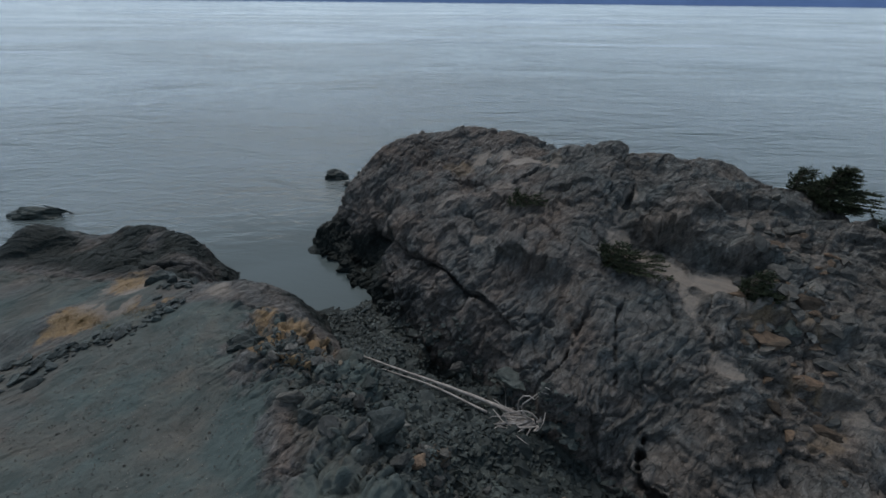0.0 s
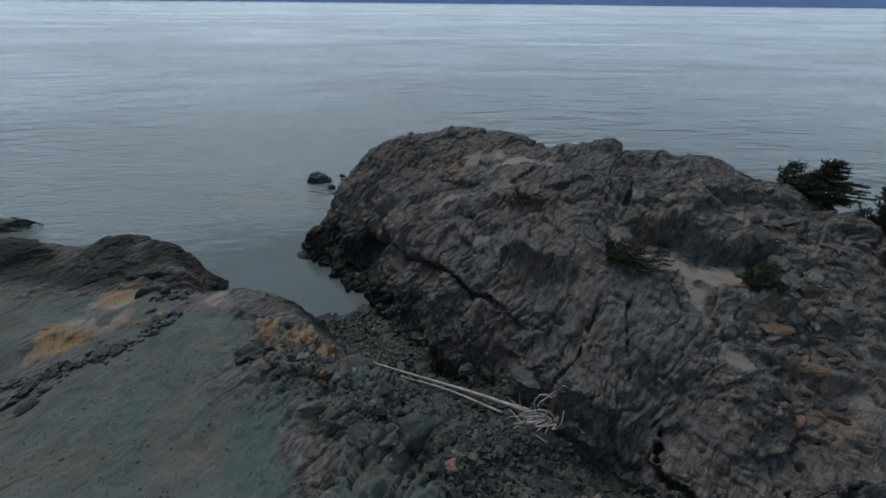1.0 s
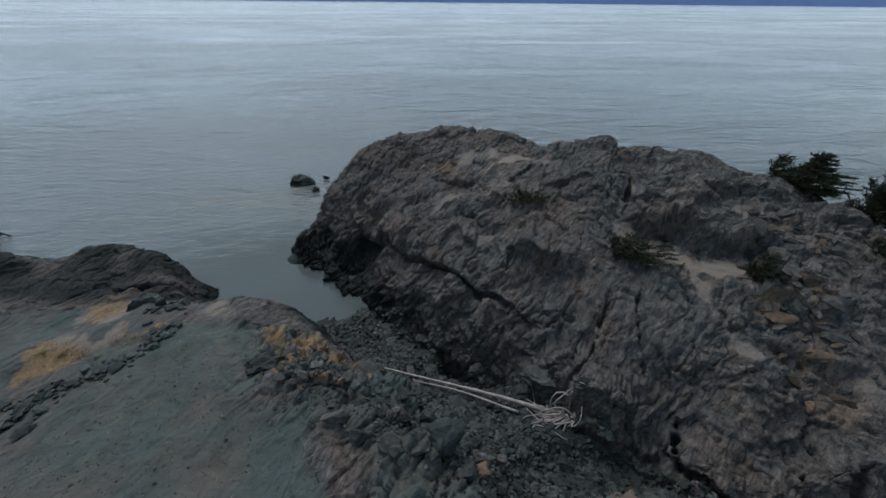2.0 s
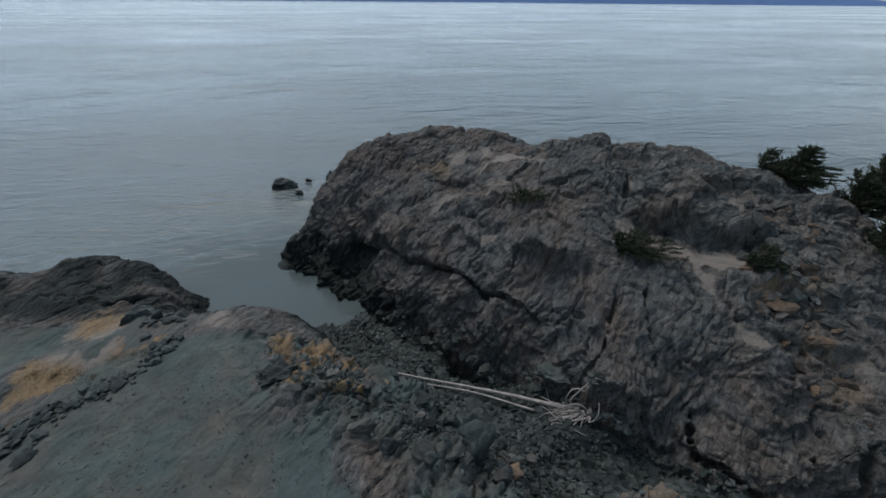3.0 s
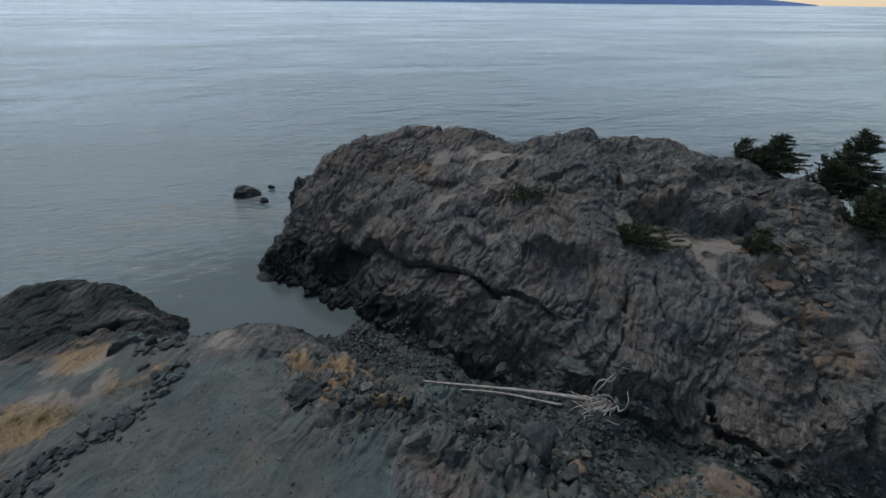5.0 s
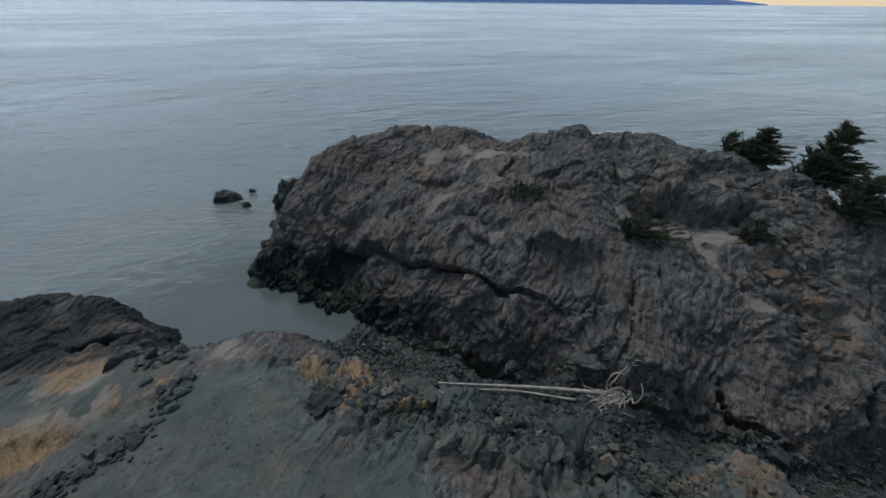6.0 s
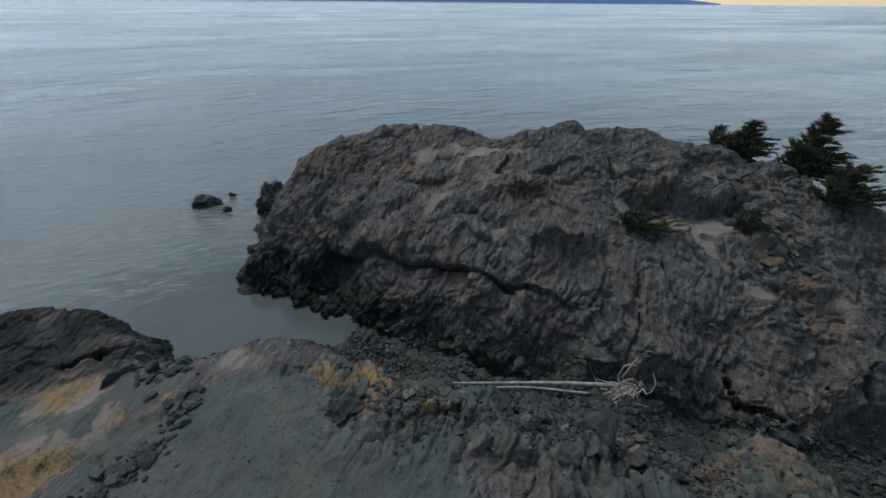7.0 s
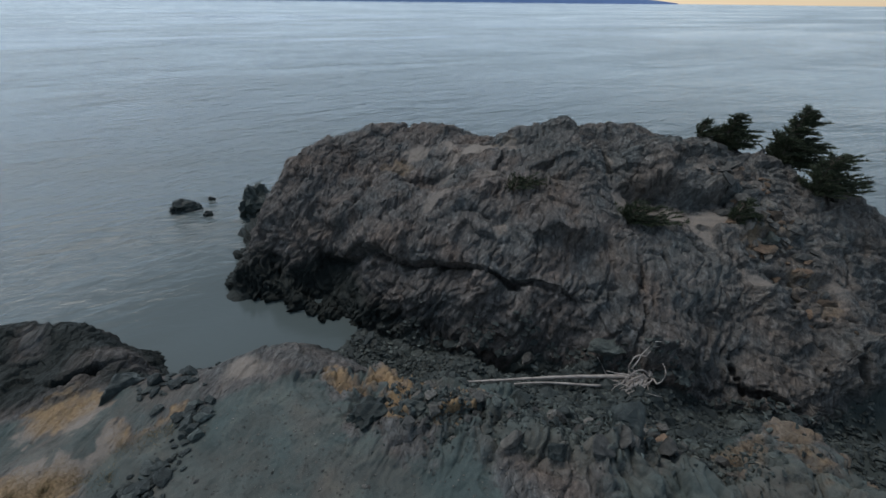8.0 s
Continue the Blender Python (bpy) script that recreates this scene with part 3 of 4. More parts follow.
sand = np.zeros_like(gx)
for line, width, bare in TRAILS:
    d, _ = line_distance(gx, gy, line)
    sand = np.maximum(sand, bare * step(width * 2.2 + 0.1, width * 0.5, d + wander * 2.2))
sand *= on_islet * (0.55 + 0.45 * step(-0.3, 0.2, smooth_noise(flat * 0.9, 43)))
for (cx, cy), r in EARTH:
    sand = np.maximum(sand, (0.8 if cx < -7 else 0.5) * on_headland * step(1.4 * r, 0.2 * r, np.hypot(gx - cx, gy - cy) + wander * 2))
gz -= 0.10 * sand
for line, tall in SCARPS:
    off = side_distance(gx, gy, line) + wander * 1.2
    _, along = line_distance(gx, gy, line)
    gz += tall * (step(-0.14, 0.14, off) - 0.5) * np.exp(-(off / 0.9) ** 2) * np.clip(np.minimum(along, 1 - along) * 6, 0, 1)


def space_distance(line):
    """Distance in space from the land to a line drawn on it, and how far along."""
    fine = []
    for (ax, ay), (bx, by) in zip(line[:-1], line[1:]):
        n = max(2, int(math.hypot(bx - ax, by - ay) / 0.25))
        fine += [(ax + (bx - ax) * i / n, ay + (by - ay) * i / n) for i in range(n)]
    fine.append(line[-1])
    fx, fy = np.array(fine).T
    fz = rise(fx, fy)
    for kx, ky, kh, kr in KNOBS:
        fz = fz + kh * np.exp(-(((fx - kx) ** 2 + (fy - ky) ** 2) / kr ** 2) ** 1.5)
    p = np.stack([gx + wander * 0.45, gy + wander * 0.45, gz], 1)
    best, along = np.full(gx.shape, 1e9), np.zeros(gx.shape)
    near = (gx > fx.min() - 2) & (gx < fx.max() + 2) & (gy > fy.min() - 2) & (gy < fy.max() + 2)
    q, low, where = p[near], np.full(near.sum(), 1e9), np.zeros(near.sum())
    for i in range(len(fine) - 1):
        a, u = np.array((fx[i], fy[i], fz[i])), np.array((fx[i + 1] - fx[i], fy[i + 1] - fy[i], fz[i + 1] - fz[i]))
        t = np.clip(((q - a) @ u) / (u @ u), 0, 1)
        d = np.linalg.norm(q - a - t[:, None] * u, axis=1)
        closer = d < low
        low, where = np.where(closer, d, low), np.where(closer, (i + t) / (len(fine) - 1), where)
    best[near], along[near] = low, where
    return best, along


for kx, ky, kh, kr in KNOBS:
    gz += kh * np.exp(-(((gx - kx) ** 2 + (gy - ky) ** 2) / kr ** 2) ** 1.5)
crevice = np.zeros_like(gx)
ragged = 0.05 * smooth_noise(flat * 5.5, 45) + 0.03 * smooth_noise(flat * 12, 46)
gape = 0.85 + 0.9 * wander + 0.8 * smooth_noise(flat * 1.6, 44)
for line, depth, width in CREVICES:
    d, along = space_distance(line)
    taper = np.clip(np.minimum(along, 1 - along) * 5 + 0.08, 0, 1)
    width = np.maximum(width * gape, 0.03)
    d = np.abs(d + ragged)
    cut = np.exp(-(d / width) ** 2) * taper
    gz -= 0.12 * depth * cut
    crevice = np.maximum(crevice, 0.75 * depth * np.exp(-(d / width) ** 4) * taper)
# a bed for the driftwood
d, along = line_distance(gx, gy, [(-3.35, 13.35), (3.05, 9.92)])
gz -= step(0.9, 0.25, d) * np.maximum(0, gz - (1.52 + 0.42 * along)) * (toe < 0.3)
# the foot of the islet stands steep over the shingle
gz += on_islet * 0.45 * np.exp(-((toe - 0.55) / 0.45) ** 2) - (~on_islet) * 0.12 * np.exp(-(toe / 0.35) ** 2)

gravel = step(0.1, 1.2, np.minimum.reduce([gy * 0 + 9, 1.9 - 0.30 * (gx + 7.4) - np.abs(gx + 7.4) * 0.35 + (12.6 - gy) * 0.42 + wander, 9 + gx * 0])) * on_headland
gravel *= step(-0.5, 1.3, -side_distance(gx, gy, GRAVEL_EDGE) + wander * 4) * step(-12.2, -10.6, gx + (gy - 10) * 0.25) * step(14.2, 12.9, gy)
ochre = np.zeros_like(gx)
tatter = wander * 2.2 + 0.25 * smooth_noise(flat * 6, 48)
for (cx, cy), r in OCHRE:
    ochre = np.maximum(ochre, (1.0 if cx < -3 else 0.55) * step(1.5 * r, 0.2 * r, np.hypot(gx - cx, gy - cy) + tatter))
ochre *= 1 - gravel


def surface_normal(p):
    grid = p.reshape(row, col, 3)
    n = np.cross(np.gradient(grid, axis=1), np.gradient(grid, axis=0)).reshape(-1, 3)
    return n / np.linalg.norm(n, axis=1)[:, None]


place = np.stack([gx, gy, gz], 1)
normal = surface_normal(place)
normal = np.stack([blurred(normal[:, k], max(1, int(0.09 / PITCH))) for k in range(3)], 1)
normal /= np.linalg.norm(normal, axis=1)[:, None]
# foliation: tilted leaves of rock, striking away from the shore in the west and along it in the east
dry = gz > -0.8
spot, sx_, sy_, sz_ = place[dry], gx[dry], gy[dry], gz[dry]
warp = 0.50 * smooth_noise(spot * 0.45, 7) + 0.22 * smooth_noise(spot * 1.3, 8) + 0.05 * smooth_noise(spot * 4.0, 10)


def leaf_axes(strike_turn, lean):
    """Along the strike, across the leaves and down their dip."""
    c, s_ = math.cos(strike_turn), math.sin(strike_turn)
    along = c * sx_ + s_ * sy_ + 0.6 * smooth_noise(spot * 0.5, 9) + 0.2 * smooth_noise(spot * 1.8, 13)
    over = -s_ * sx_ + c * sy_
    return along, over * math.cos(lean) + sz_ * math.sin(lean) + warp, sz_ * math.cos(lean) - over * math.sin(lean)


def rib(axes, freq, seed, power=0.75):
    """Rounded ribs drawn out along the leaves, with sharp creases between them."""
    q = np.stack([axes[0] * freq[0], axes[1] * freq[1], axes[2] * freq[2]], 1)
    return np.abs(smooth_noise(q, seed)) ** power


def sheets(axes, freq, seed):
    """Sheets that break off in low steps facing down the slope."""
    phase = axes[1] * freq + 0.7 * smooth_noise(spot * 0.4, seed) + 0.25 * smooth_noise(spot * 1.7, seed + 1)
    turn = np.floor(phase)
    f = phase - turn
    size = 0.35 + 0.65 * lattice(turn, np.floor(axes[0] * 0.3), np.zeros_like(turn), seed + 2)
    return size * step(0.0, 0.07, f) * (1 - f)


def leafed(strike_turn, lean, seed):
    axes = leaf_axes(strike_turn, lean)
    gate = step(-0.35, 0.25, smooth_noise(spot * 0.55, seed + 20))
    fine_gate = 0.35 + 0.65 * step(-0.2, 0.3, smooth_noise(spot * 0.8, seed + 21))
    loud = 0.25 + 0.75 * step(-0.3, 0.35, smooth_noise(spot * 0.7, seed + 22))
    lens = 0.35 + 0.65 * step(-0.3, 0.3, smooth_noise(spot * 1.5, seed + 23))
    return (0.13 * rib(axes, (0.5, 1.2, 0.8), seed) + 0.12 * rib(axes, (1.15, 2.8, 1.8), seed + 1) * loud
            + 0.17 * rib(axes, (1.4, 6.0, 3.0), seed + 2, 0.6) * lens + 0.11 * rib(axes, (2.7, 11.5, 6.0), seed + 3, 0.55) * (0.3 + 0.7 * fine_gate)
            + (0.05 + 0.12 * gate) * sheets(axes, 0.9, seed + 5) + 0.10 * sheets(axes, 2.3, seed + 9) * loud)


east = step(3.0, 8.0, sx_ + 0.25 * (sy_ - 12) + 1.6 * smooth_noise(spot * 0.35, 14)) * on_islet[dry]
fray = np.stack([smooth_noise(spot * 2.6, 16), smooth_noise(spot * 2.6, 17), smooth_noise(spot * 2.6, 18)], 1)
axes = leaf_axes(0.9, 0.5)
near1, near2, block, face1 = cells(np.stack(axes, 1) * (0.42, 0.85, 0.55) + 0.06 * fray, 20)
mid1, mid2, lump, face2 = cells(np.stack(axes, 1) * (1.1, 2.0, 1.5) + 0.13 * fray, 35)
dome1, dome2 = (np.sqrt(np.clip((b - a) / w, 0, 1)) for a, b, w in ((near1, near2, 0.10), (mid1, mid2, 0.15)))
open_joint = step(-0.2, 0.25, smooth_noise(spot * 0.45, 19))
open_seam = step(-0.05, 0.3, smooth_noise(spot * 0.8, 24))
relief = np.zeros_like(gx)
relief[dry] = (0.12 * fractal(spot * 0.6, 3, 50) + leafed(1.12, 0.55, 101) * (1 - east) + leafed(-0.45, 0.35, 151) * east - 0.22
          + 0.10 * (block - 0.5) + 0.20 * face1 + 0.15 * (dome1 - 1) * open_joint
          + 0.05 * (lump - 0.5) + 0.12 * face2 + 0.10 * (dome2 - 1) * open_seam + 0.004 * fractal(spot * 7, 2, 60))
worn = step(0.72, 0.93, normal[:, 2]) * on_islet   # tops are trodden and smoothed
relief = relief * (1 - 0.2 * worn) - 0.02
calm = np.maximum(np.clip(sand * 0.9, 0, 0.75), gravel * 0.9)
calm = np.maximum(calm, np.where(on_beach, 0.75, 0))
rugged = step(-4.4, -2.2, bank + wander * 3) * (gx > -9) * (gy < 13.5)
calm = np.where(on_headland, np.maximum(calm, np.where(gy > 16.5, 0.5, np.where(gx < -8.5, 0.82, 0.72 - 0.72 * rugged))), calm)
relief *= (1 - calm) * (1 + 0.45 * rugged * on_headland) * (1 + 0.5 * step(-1.0, -3.5, gx + 0.15 * (gy - 20)) * on_islet * step(3.0, 1.5, gz))
relief = relief * (1 - 0.6 * np.clip(crevice * 1.5, 0, 1)) - crevice
relief += gravel * (0.05 * fractal(place * 1.2, 3, 70) + 0.012 * smooth_noise(place * 9, 71))
place = place + normal * relief[:, None]
# ledges: the upper rock juts out over a dark recess
vary = 0.75 + 0.5 * smooth_noise(flat * 1.1, 47)
for line, lip, recess, width in LEDGES:
    off = side_distance(gx, gy, line) + wander * 0.35
    _, along = line_distance(gx, gy, line)
    ends = np.clip(np.minimum(along, 1 - along) * 9, 0, 1) * (np.abs(off) < 2.5)
    steep = np.clip(1.6 * (1 - normal[:, 2]) + 0.1, 0, 1)
    push = steep * (lip * step(0.0, 0.06, off) * np.exp(-(np.maximum(off, 0) / 0.45) ** 2) - recess * np.exp(-((off + 0.8 * width) / width) ** 2)) * ends * vary
    (ax, ay), (bx, by) = line[0], line[-1]
    size = math.hypot(bx - ax, by - ay)
    place[:, 0] += push * (by - ay) / size
    place[:, 1] -= push * (bx - ax) / size
z = place[:, 2]
tide = step(0.95, 0.35, z + 0.35 * smooth_noise(place * 0.9, 80) + 0.2 * smooth_noise(place * 3, 81))
west = step(-1.0, -3.5, gx + 0.15 * (gy - 20)) * on_islet
tide = np.maximum(tide, west * step(2.3, 1.2, z + 0.5 * smooth_noise(place * 0.8, 82)))
tide = np.where(on_beach, np.maximum(np.maximum(tide * 0.7, 0.65), step(-3.0, -5.0, gx + 0.15 * (gy - 20))), tide)
headland_dark = on_headland * step(16.1, 17.2, gy + 0.25 * (gx + 13)) * 1.0
tide = np.clip(np.maximum(tide, headland_dark * step(0.35, -0.35, smooth_noise(place * 0.7, 83) - 0.3)), 0, 1)
dust = on_headland * (gx < -9.5) * step(16.6, 15.9, gy + 0.25 * (gx + 13)) * (0.72 + 0.28 * smooth_noise(place * 0.5, 90)) * (1 - ochre)
gravel_all = np.where(on_beach, 0.85, np.maximum(np.maximum(gravel, 0.85 * dust), rugged * on_headland * (0.82 + 0.25 * smooth_noise(place * 0.9, 91)) * (1 - ochre)))
sand = np.maximum(sand, 0.6 * dust)
sand = sand * (1 - np.clip(crevice * 6, 0, 1))
cover = np.stack([sand, ochre, tide, gravel_all], 1).astype(np.float32)

quads = np.arange(row * col).reshape(row, col)
quads = np.stack([quads[:-1, :-1], quads[:-1, 1:], quads[1:, 1:], quads[1:, :-1]], -1).reshape(-1, 4)
member = np.where(on_islet, 0, np.where(on_headland, 1, 2))[quads[:, 0]]


def patch(name, faces):
    """One mesh from some faces of the land, with its cover."""
    used, flatf = np.unique(faces, return_inverse=True)
    me = bpy.data.meshes.new(name)
    me.vertices.add(len(used))
    me.vertices.foreach_set("co", place[used].astype(np.float32).ravel())
    me.loops.add(faces.size)
    me.loops.foreach_set("vertex_index", flatf.ravel().astype(np.int32))
    me.polygons.add(len(faces))
    me.polygons.foreach_set("loop_start", np.arange(0, faces.size, 4, dtype=np.int32))
    me.polygons.foreach_set("use_smooth", np.ones(len(faces), dtype=bool))
    me.update(calc_edges=True)
    att = me.attributes.new("cover", "FLOAT_COLOR", "POINT")
    att.data.foreach_set("color", cover[used].ravel())
    me.materials.append(ROCK)
    return new(name, me)


islet = tagged(patch("rock_outcrop", quads[member == 0]), "folded grey rock outcrop with worn sandy trails above the sea", "rock outcrop", kind="structure")
headland = tagged(patch("headland", quads[member == 1]), "gravel-topped headland with dark rocks and ochre dead grass", "headland", kind="structure")
beach = tagged(patch("ground", quads[member == 2]), "dark slate shingle in the gully and sea bed", "beach", kind="structure")
grid = np.arange(row * col).reshape(row, col)[::2, ::2]
grid_faces = np.stack([grid[:-1, :-1], grid[:-1, 1:], grid[1:, 1:], grid[1:, :-1]], -1).reshape(-1, 4)
kept, grid_faces = np.unique(grid_faces, return_inverse=True)
land = BVHTree.FromPolygons(place[kept].tolist(), grid_faces.reshape(-1, 4).tolist())


def ground_at(x, y):
    hit = land.ray_cast(Vector((x, y, 60)), Vector((0, 0, -1)))
    return (hit[0].z, hit[1]) if hit[0] else (0.0, Vector((0, 0, 1)))


# ---------------------------------------------------------------- sea and distance
def flat_mesh(name, verts, faces, mat, smooth=False):
    me = bpy.data.meshes.new(name)
    me.from_pydata(verts, [], faces)
    me.materials.append(mat)
    me.polygons.foreach_set("use_smooth", [smooth] * len(faces))
    me.update()
    return me


ring = [0, 20, 45, 90, 180, 400, 900, 2000, 4900]
verts, faces = [(0, 20, 0)], []
for r in ring[1:]:
    verts += [(r * math.cos(a * math.pi / 24), 20 + r * math.sin(a * math.pi / 24), 0) for a in range(48)]
for a in range(48):
    faces.append((0, 1 + a, 1 + (a + 1) % 48))
    for k in range(len(ring) - 2):
        i = 1 + k * 48
        faces.append((i + a, i + 48 + a, i + 48 + (a + 1) % 48, i + (a + 1) % 48))
tagged(new("water", flat_mesh("water", verts, faces, WATER)), "grey silty sea with wind ripples and pale streaks", "sea", kind="structure")

verts, faces = [], []
steps_far = 90
for i in range(steps_far + 1):
    a = radians(-80 + (51.8 + 80) * i / steps_far)
    fade = min(1, (steps_far - i) / 14)
    tall = (130 + 40 * noise.noise(Vector((i * 0.13, 2, 0))) + 20 * noise.noise(Vector((i * 0.5, 5, 0)))) * fade ** 0.8 + 6
    for k, (rr, zz) in enumerate(((4150, -1), (4230, tall * 0.25), (4400, tall * 0.7), (4600, tall))):
        verts.append((rr * math.sin(a), rr * math.cos(a), zz))
for i in range(steps_far):
    for k in range(3):
        faces.append((i * 4 + k, i * 4 + 4 + k, i * 4 + 5 + k, i * 4 + 1 + k))
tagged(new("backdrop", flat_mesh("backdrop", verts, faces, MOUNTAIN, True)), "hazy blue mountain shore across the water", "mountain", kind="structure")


# ---------------------------------------------------------------- helpers for things
def hull(seed, size, count=16):
    """An angular broken stone: the hull of random points in a box of that size."""
    rng = random.Random(seed)
    bm = bmesh.new()
    for _ in range(count):
        v = Vector((rng.gauss(0, 1), rng.gauss(0, 1), rng.gauss(0, 1))).normalized() * rng.uniform(0.8, 1)
        bm.verts.new((v.x * size[0] / 2, v.y * size[1] / 2, v.z * size[2] / 2))
    made = bmesh.ops.convex_hull(bm, input=bm.verts)
    loose = [g for g in made["geom_interior"] if isinstance(g, bmesh.types.BMVert)]
    bmesh.ops.delete(bm, geom=loose, context="VERTS")
    return bm


def boulder_shape(seed, size, points=12, level=4, rough=0.03):
    """A broken boulder: the hull of random points, its faces split and roughened, its edges worn."""
    rng = random.Random(seed)
    bm = hull(seed, (1.15, 1.15, 1.15), points)
    bmesh.ops.bevel(bm, geom=list(bm.edges), offset=0.035, segments=1, affect="EDGES", profile=0.5)
    bmesh.ops.triangulate(bm, faces=list(bm.faces))
    for _ in range(2):
        bmesh.ops.subdivide_edges(bm, edges=[e for e in bm.edges if e.calc_length() > 0.12], cuts=1)
        bmesh.ops.triangulate(bm, faces=list(bm.faces))
    off = Vector((seed * 3.1, seed * 1.7, 0))
    for v in bm.verts:
        p = v.co.copy()
        n = p.normalized()
        p += n * (rough * 1.2 * noise.noise(p * 4 + off) + rough * 0.8 * noise.noise(p * 11 + off))
        v.co = Vector((p.x * size[0], p.y * size[1], p.z * size[2]))
    return bm


def mesh_from(bm, name, mat):
    me = bpy.data.meshes.new(name)
    bm.to_mesh(me)
    bm.free()
    me.materials.append(mat)
    return me


def part(name, bm, mat, parent, label=""):
    ob = new(name, mesh_from(bm, name, mat))
    ob.parent = parent
    return tagged(ob, label)


def tube(bm, points, radii, sides=7, cap=True):
    """A tapering limb along points."""
    rings = []
    for i, p in enumerate(points):
        a, b = points[max(i - 1, 0)], points[min(i + 1, len(points) - 1)]
        way = (b - a).normalized()
        side = way.cross(Vector((0.31, 0.17, 0.93))).normalized()
        over = way.cross(side)
        rings.append([bm.verts.new(p + (side * math.cos(2 * math.pi * k / sides) + over * math.sin(2 * math.pi * k / sides)) * radii[i]) for k in range(sides)])
    for r0, r1 in zip(rings[:-1], rings[1:]):
        for k in range(sides):
            f = bm.faces.new((r0[k], r0[(k + 1) % sides], r1[(k + 1) % sides], r1[k]))
            f.smooth = True
    if cap:
        bm.faces.new(rings[0][::-1])
        bm.faces.new(rings[-1])


# ---------------------------------------------------------------- rocks that stand alone
def lone_boulder(x, y, size, mat, seed, label, turn=0.0, sink=0.3, level=4, base=None, rough=0.06):
    z0 = ground_at(x, y)[0] if base is None else base
    ob = new("boulder", mesh_from(boulder_shape(seed, size, 12 if base is None else 26, level, rough * (1 if base is None else 2)), "boulder", mat))
    ob.matrix_world = pose(x, y, z0 + size[2] * (0.5 - sink), 0, 0, turn)
    group = "rocks in the sea" if base is not None else "orange slabs on the outcrop" if mat == RUST and x > 5 else "boulders on the banks of the gully"
    return tagged(ob, label, "boulder", group)


lone_boulder(-9.7, 37.2, (2.1, 1.3, 1.25), WEEDY, 3, "dark wet rock standing out of the sea", 10, 0.42, base=0)
lone_boulder(-8.95, 37.0, (0.9, 0.8, 0.7), WEEDY, 4, "dark wet rock against a larger sea rock", 70, 0.45, base=0)
lone_boulder(-8.35, 35.5, (0.65, 0.5, 0.5), WEEDY, 5, "small dark rock awash in the sea", 0, 0.4, base=0)
lone_boulder(-7.9, 38.3, (0.5, 0.4, 0.45), WEEDY, 6, "small dark stone awash in the sea", 0, 0.4, base=0)
lone_boulder(-27.9, 28.4, (3.4, 1.6, 1.1), WEEDY, 7, "low dark reef just above the water", 5, 0.4, base=0)
lone_boulder(-5.4, 33.9, (2.4, 2.4, 3.2), WEEDY, 8, "dark green rock at the foot of the outcrop", 5, 0.3, base=0)
lone_boulder(-5.85, 11.1, (1.5, 0.9, 0.8), WEEDY, 11, "dark boulder bedded in the gravel slope", 20, 0.62, rough=0.12)
lone_boulder(-4.9, 10.65, (1.1, 0.7, 0.6), SLATE, 41, "dark broken ledge bedded in the gravel slope", -10, 0.62, rough=0.12)
lone_boulder(-1.2, 7.6, (1.1, 0.9, 0.9), SLATE, 42, "grey pointed boulder on the bank", 15, 0.4)
lone_boulder(-1.7, 7.3, (0.55, 0.5, 0.45), BOULDER, 43, "dark broken block beside a pointed boulder", 35, 0.35)
lone_boulder(-0.72, 6.85, (0.55, 0.42, 0.40), BOULDER, 13, "rounded grey boulder on the bank", 40, 0.25)
lone_boulder(-0.35, 7.15, (0.5, 0.45, 0.42), RUST, 14, "rust-stained boulder on the bank", 10, 0.3)
lone_boulder(-2.35, 7.25, (0.62, 0.5, 0.5), BOULDER, 15, "grey broken boulder on the bank", 70, 0.3)
lone_boulder(-3.05, 7.75, (0.6, 0.45, 0.4), SLATE, 16, "dark broken boulder on the bank", 30, 0.35)
lone_boulder(-3.6, 8.45, (0.7, 0.5, 0.45), BOULDER, 17, "grey boulder on the gravel bank", 10, 0.35)
lone_boulder(-2.05, 10.2, (0.75, 0.6, 0.55), SLATE, 18, "greenish boulder above the log", 30, 0.3)
lone_boulder(-1.4, 9.2, (0.55, 0.5, 0.42), SLATE, 19, "greenish boulder above the log", 80, 0.3)
lone_boulder(-11.6, 15.9, (1.5, 0.9, 0.75), SLATE, 20, "dark grey boulder below the dark rocks", 20, 0.5)
lone_boulder(-10.5, 15.3, (0.9, 0.7, 0.55), SLATE, 21, "dark boulder at the edge of the headland", 60, 0.5)
lone_boulder(-2.75, 17.05, (1.1, 0.8, 0.32), SLATE, 22, "broad flat slate slab on the shingle", 15, 0.35)
lone_boulder(0.62, 13.12, (0.75, 0.5, 0.4), BOULDER, 23, "pale slab on the dark shingle", 25, 0.25)
lone_boulder(-1.75, 15.1, (0.7, 0.6, 0.4), SLATE, 24, "slate block on the shingle", 50, 0.3)
lone_boulder(2.3, 11.2, (1.3, 0.8, 0.6), SLATE, 25, "grey slab under the outcrop beside the log", -35, 0.35)
lone_boulder(0.95, 7.35, (0.35, 0.28, 0.3), WEEDY, 26, "small dark stone on the shingle", 0, 0.3)
lone_boulder(1.3, 7.5, (0.4, 0.22, 0.25), BOULDER, 27, "small pale stone on the shingle", 60, 0.3)
lone_boulder(9.3, 11.0, (1.2, 0.7, 0.45), RUST, 28, "orange-stained slab on the outcrop", -20, 0.35)
lone_boulder(9.9, 9.75, (0.8, 0.55, 0.4), RUST, 29, "orange-stained block on the outcrop", -30, 0.35)
lone_boulder(10.6, 11.55, (1.1, 0.7, 0.5), RUST, 30, "orange-stained slab on the outcrop", -10, 0.35)
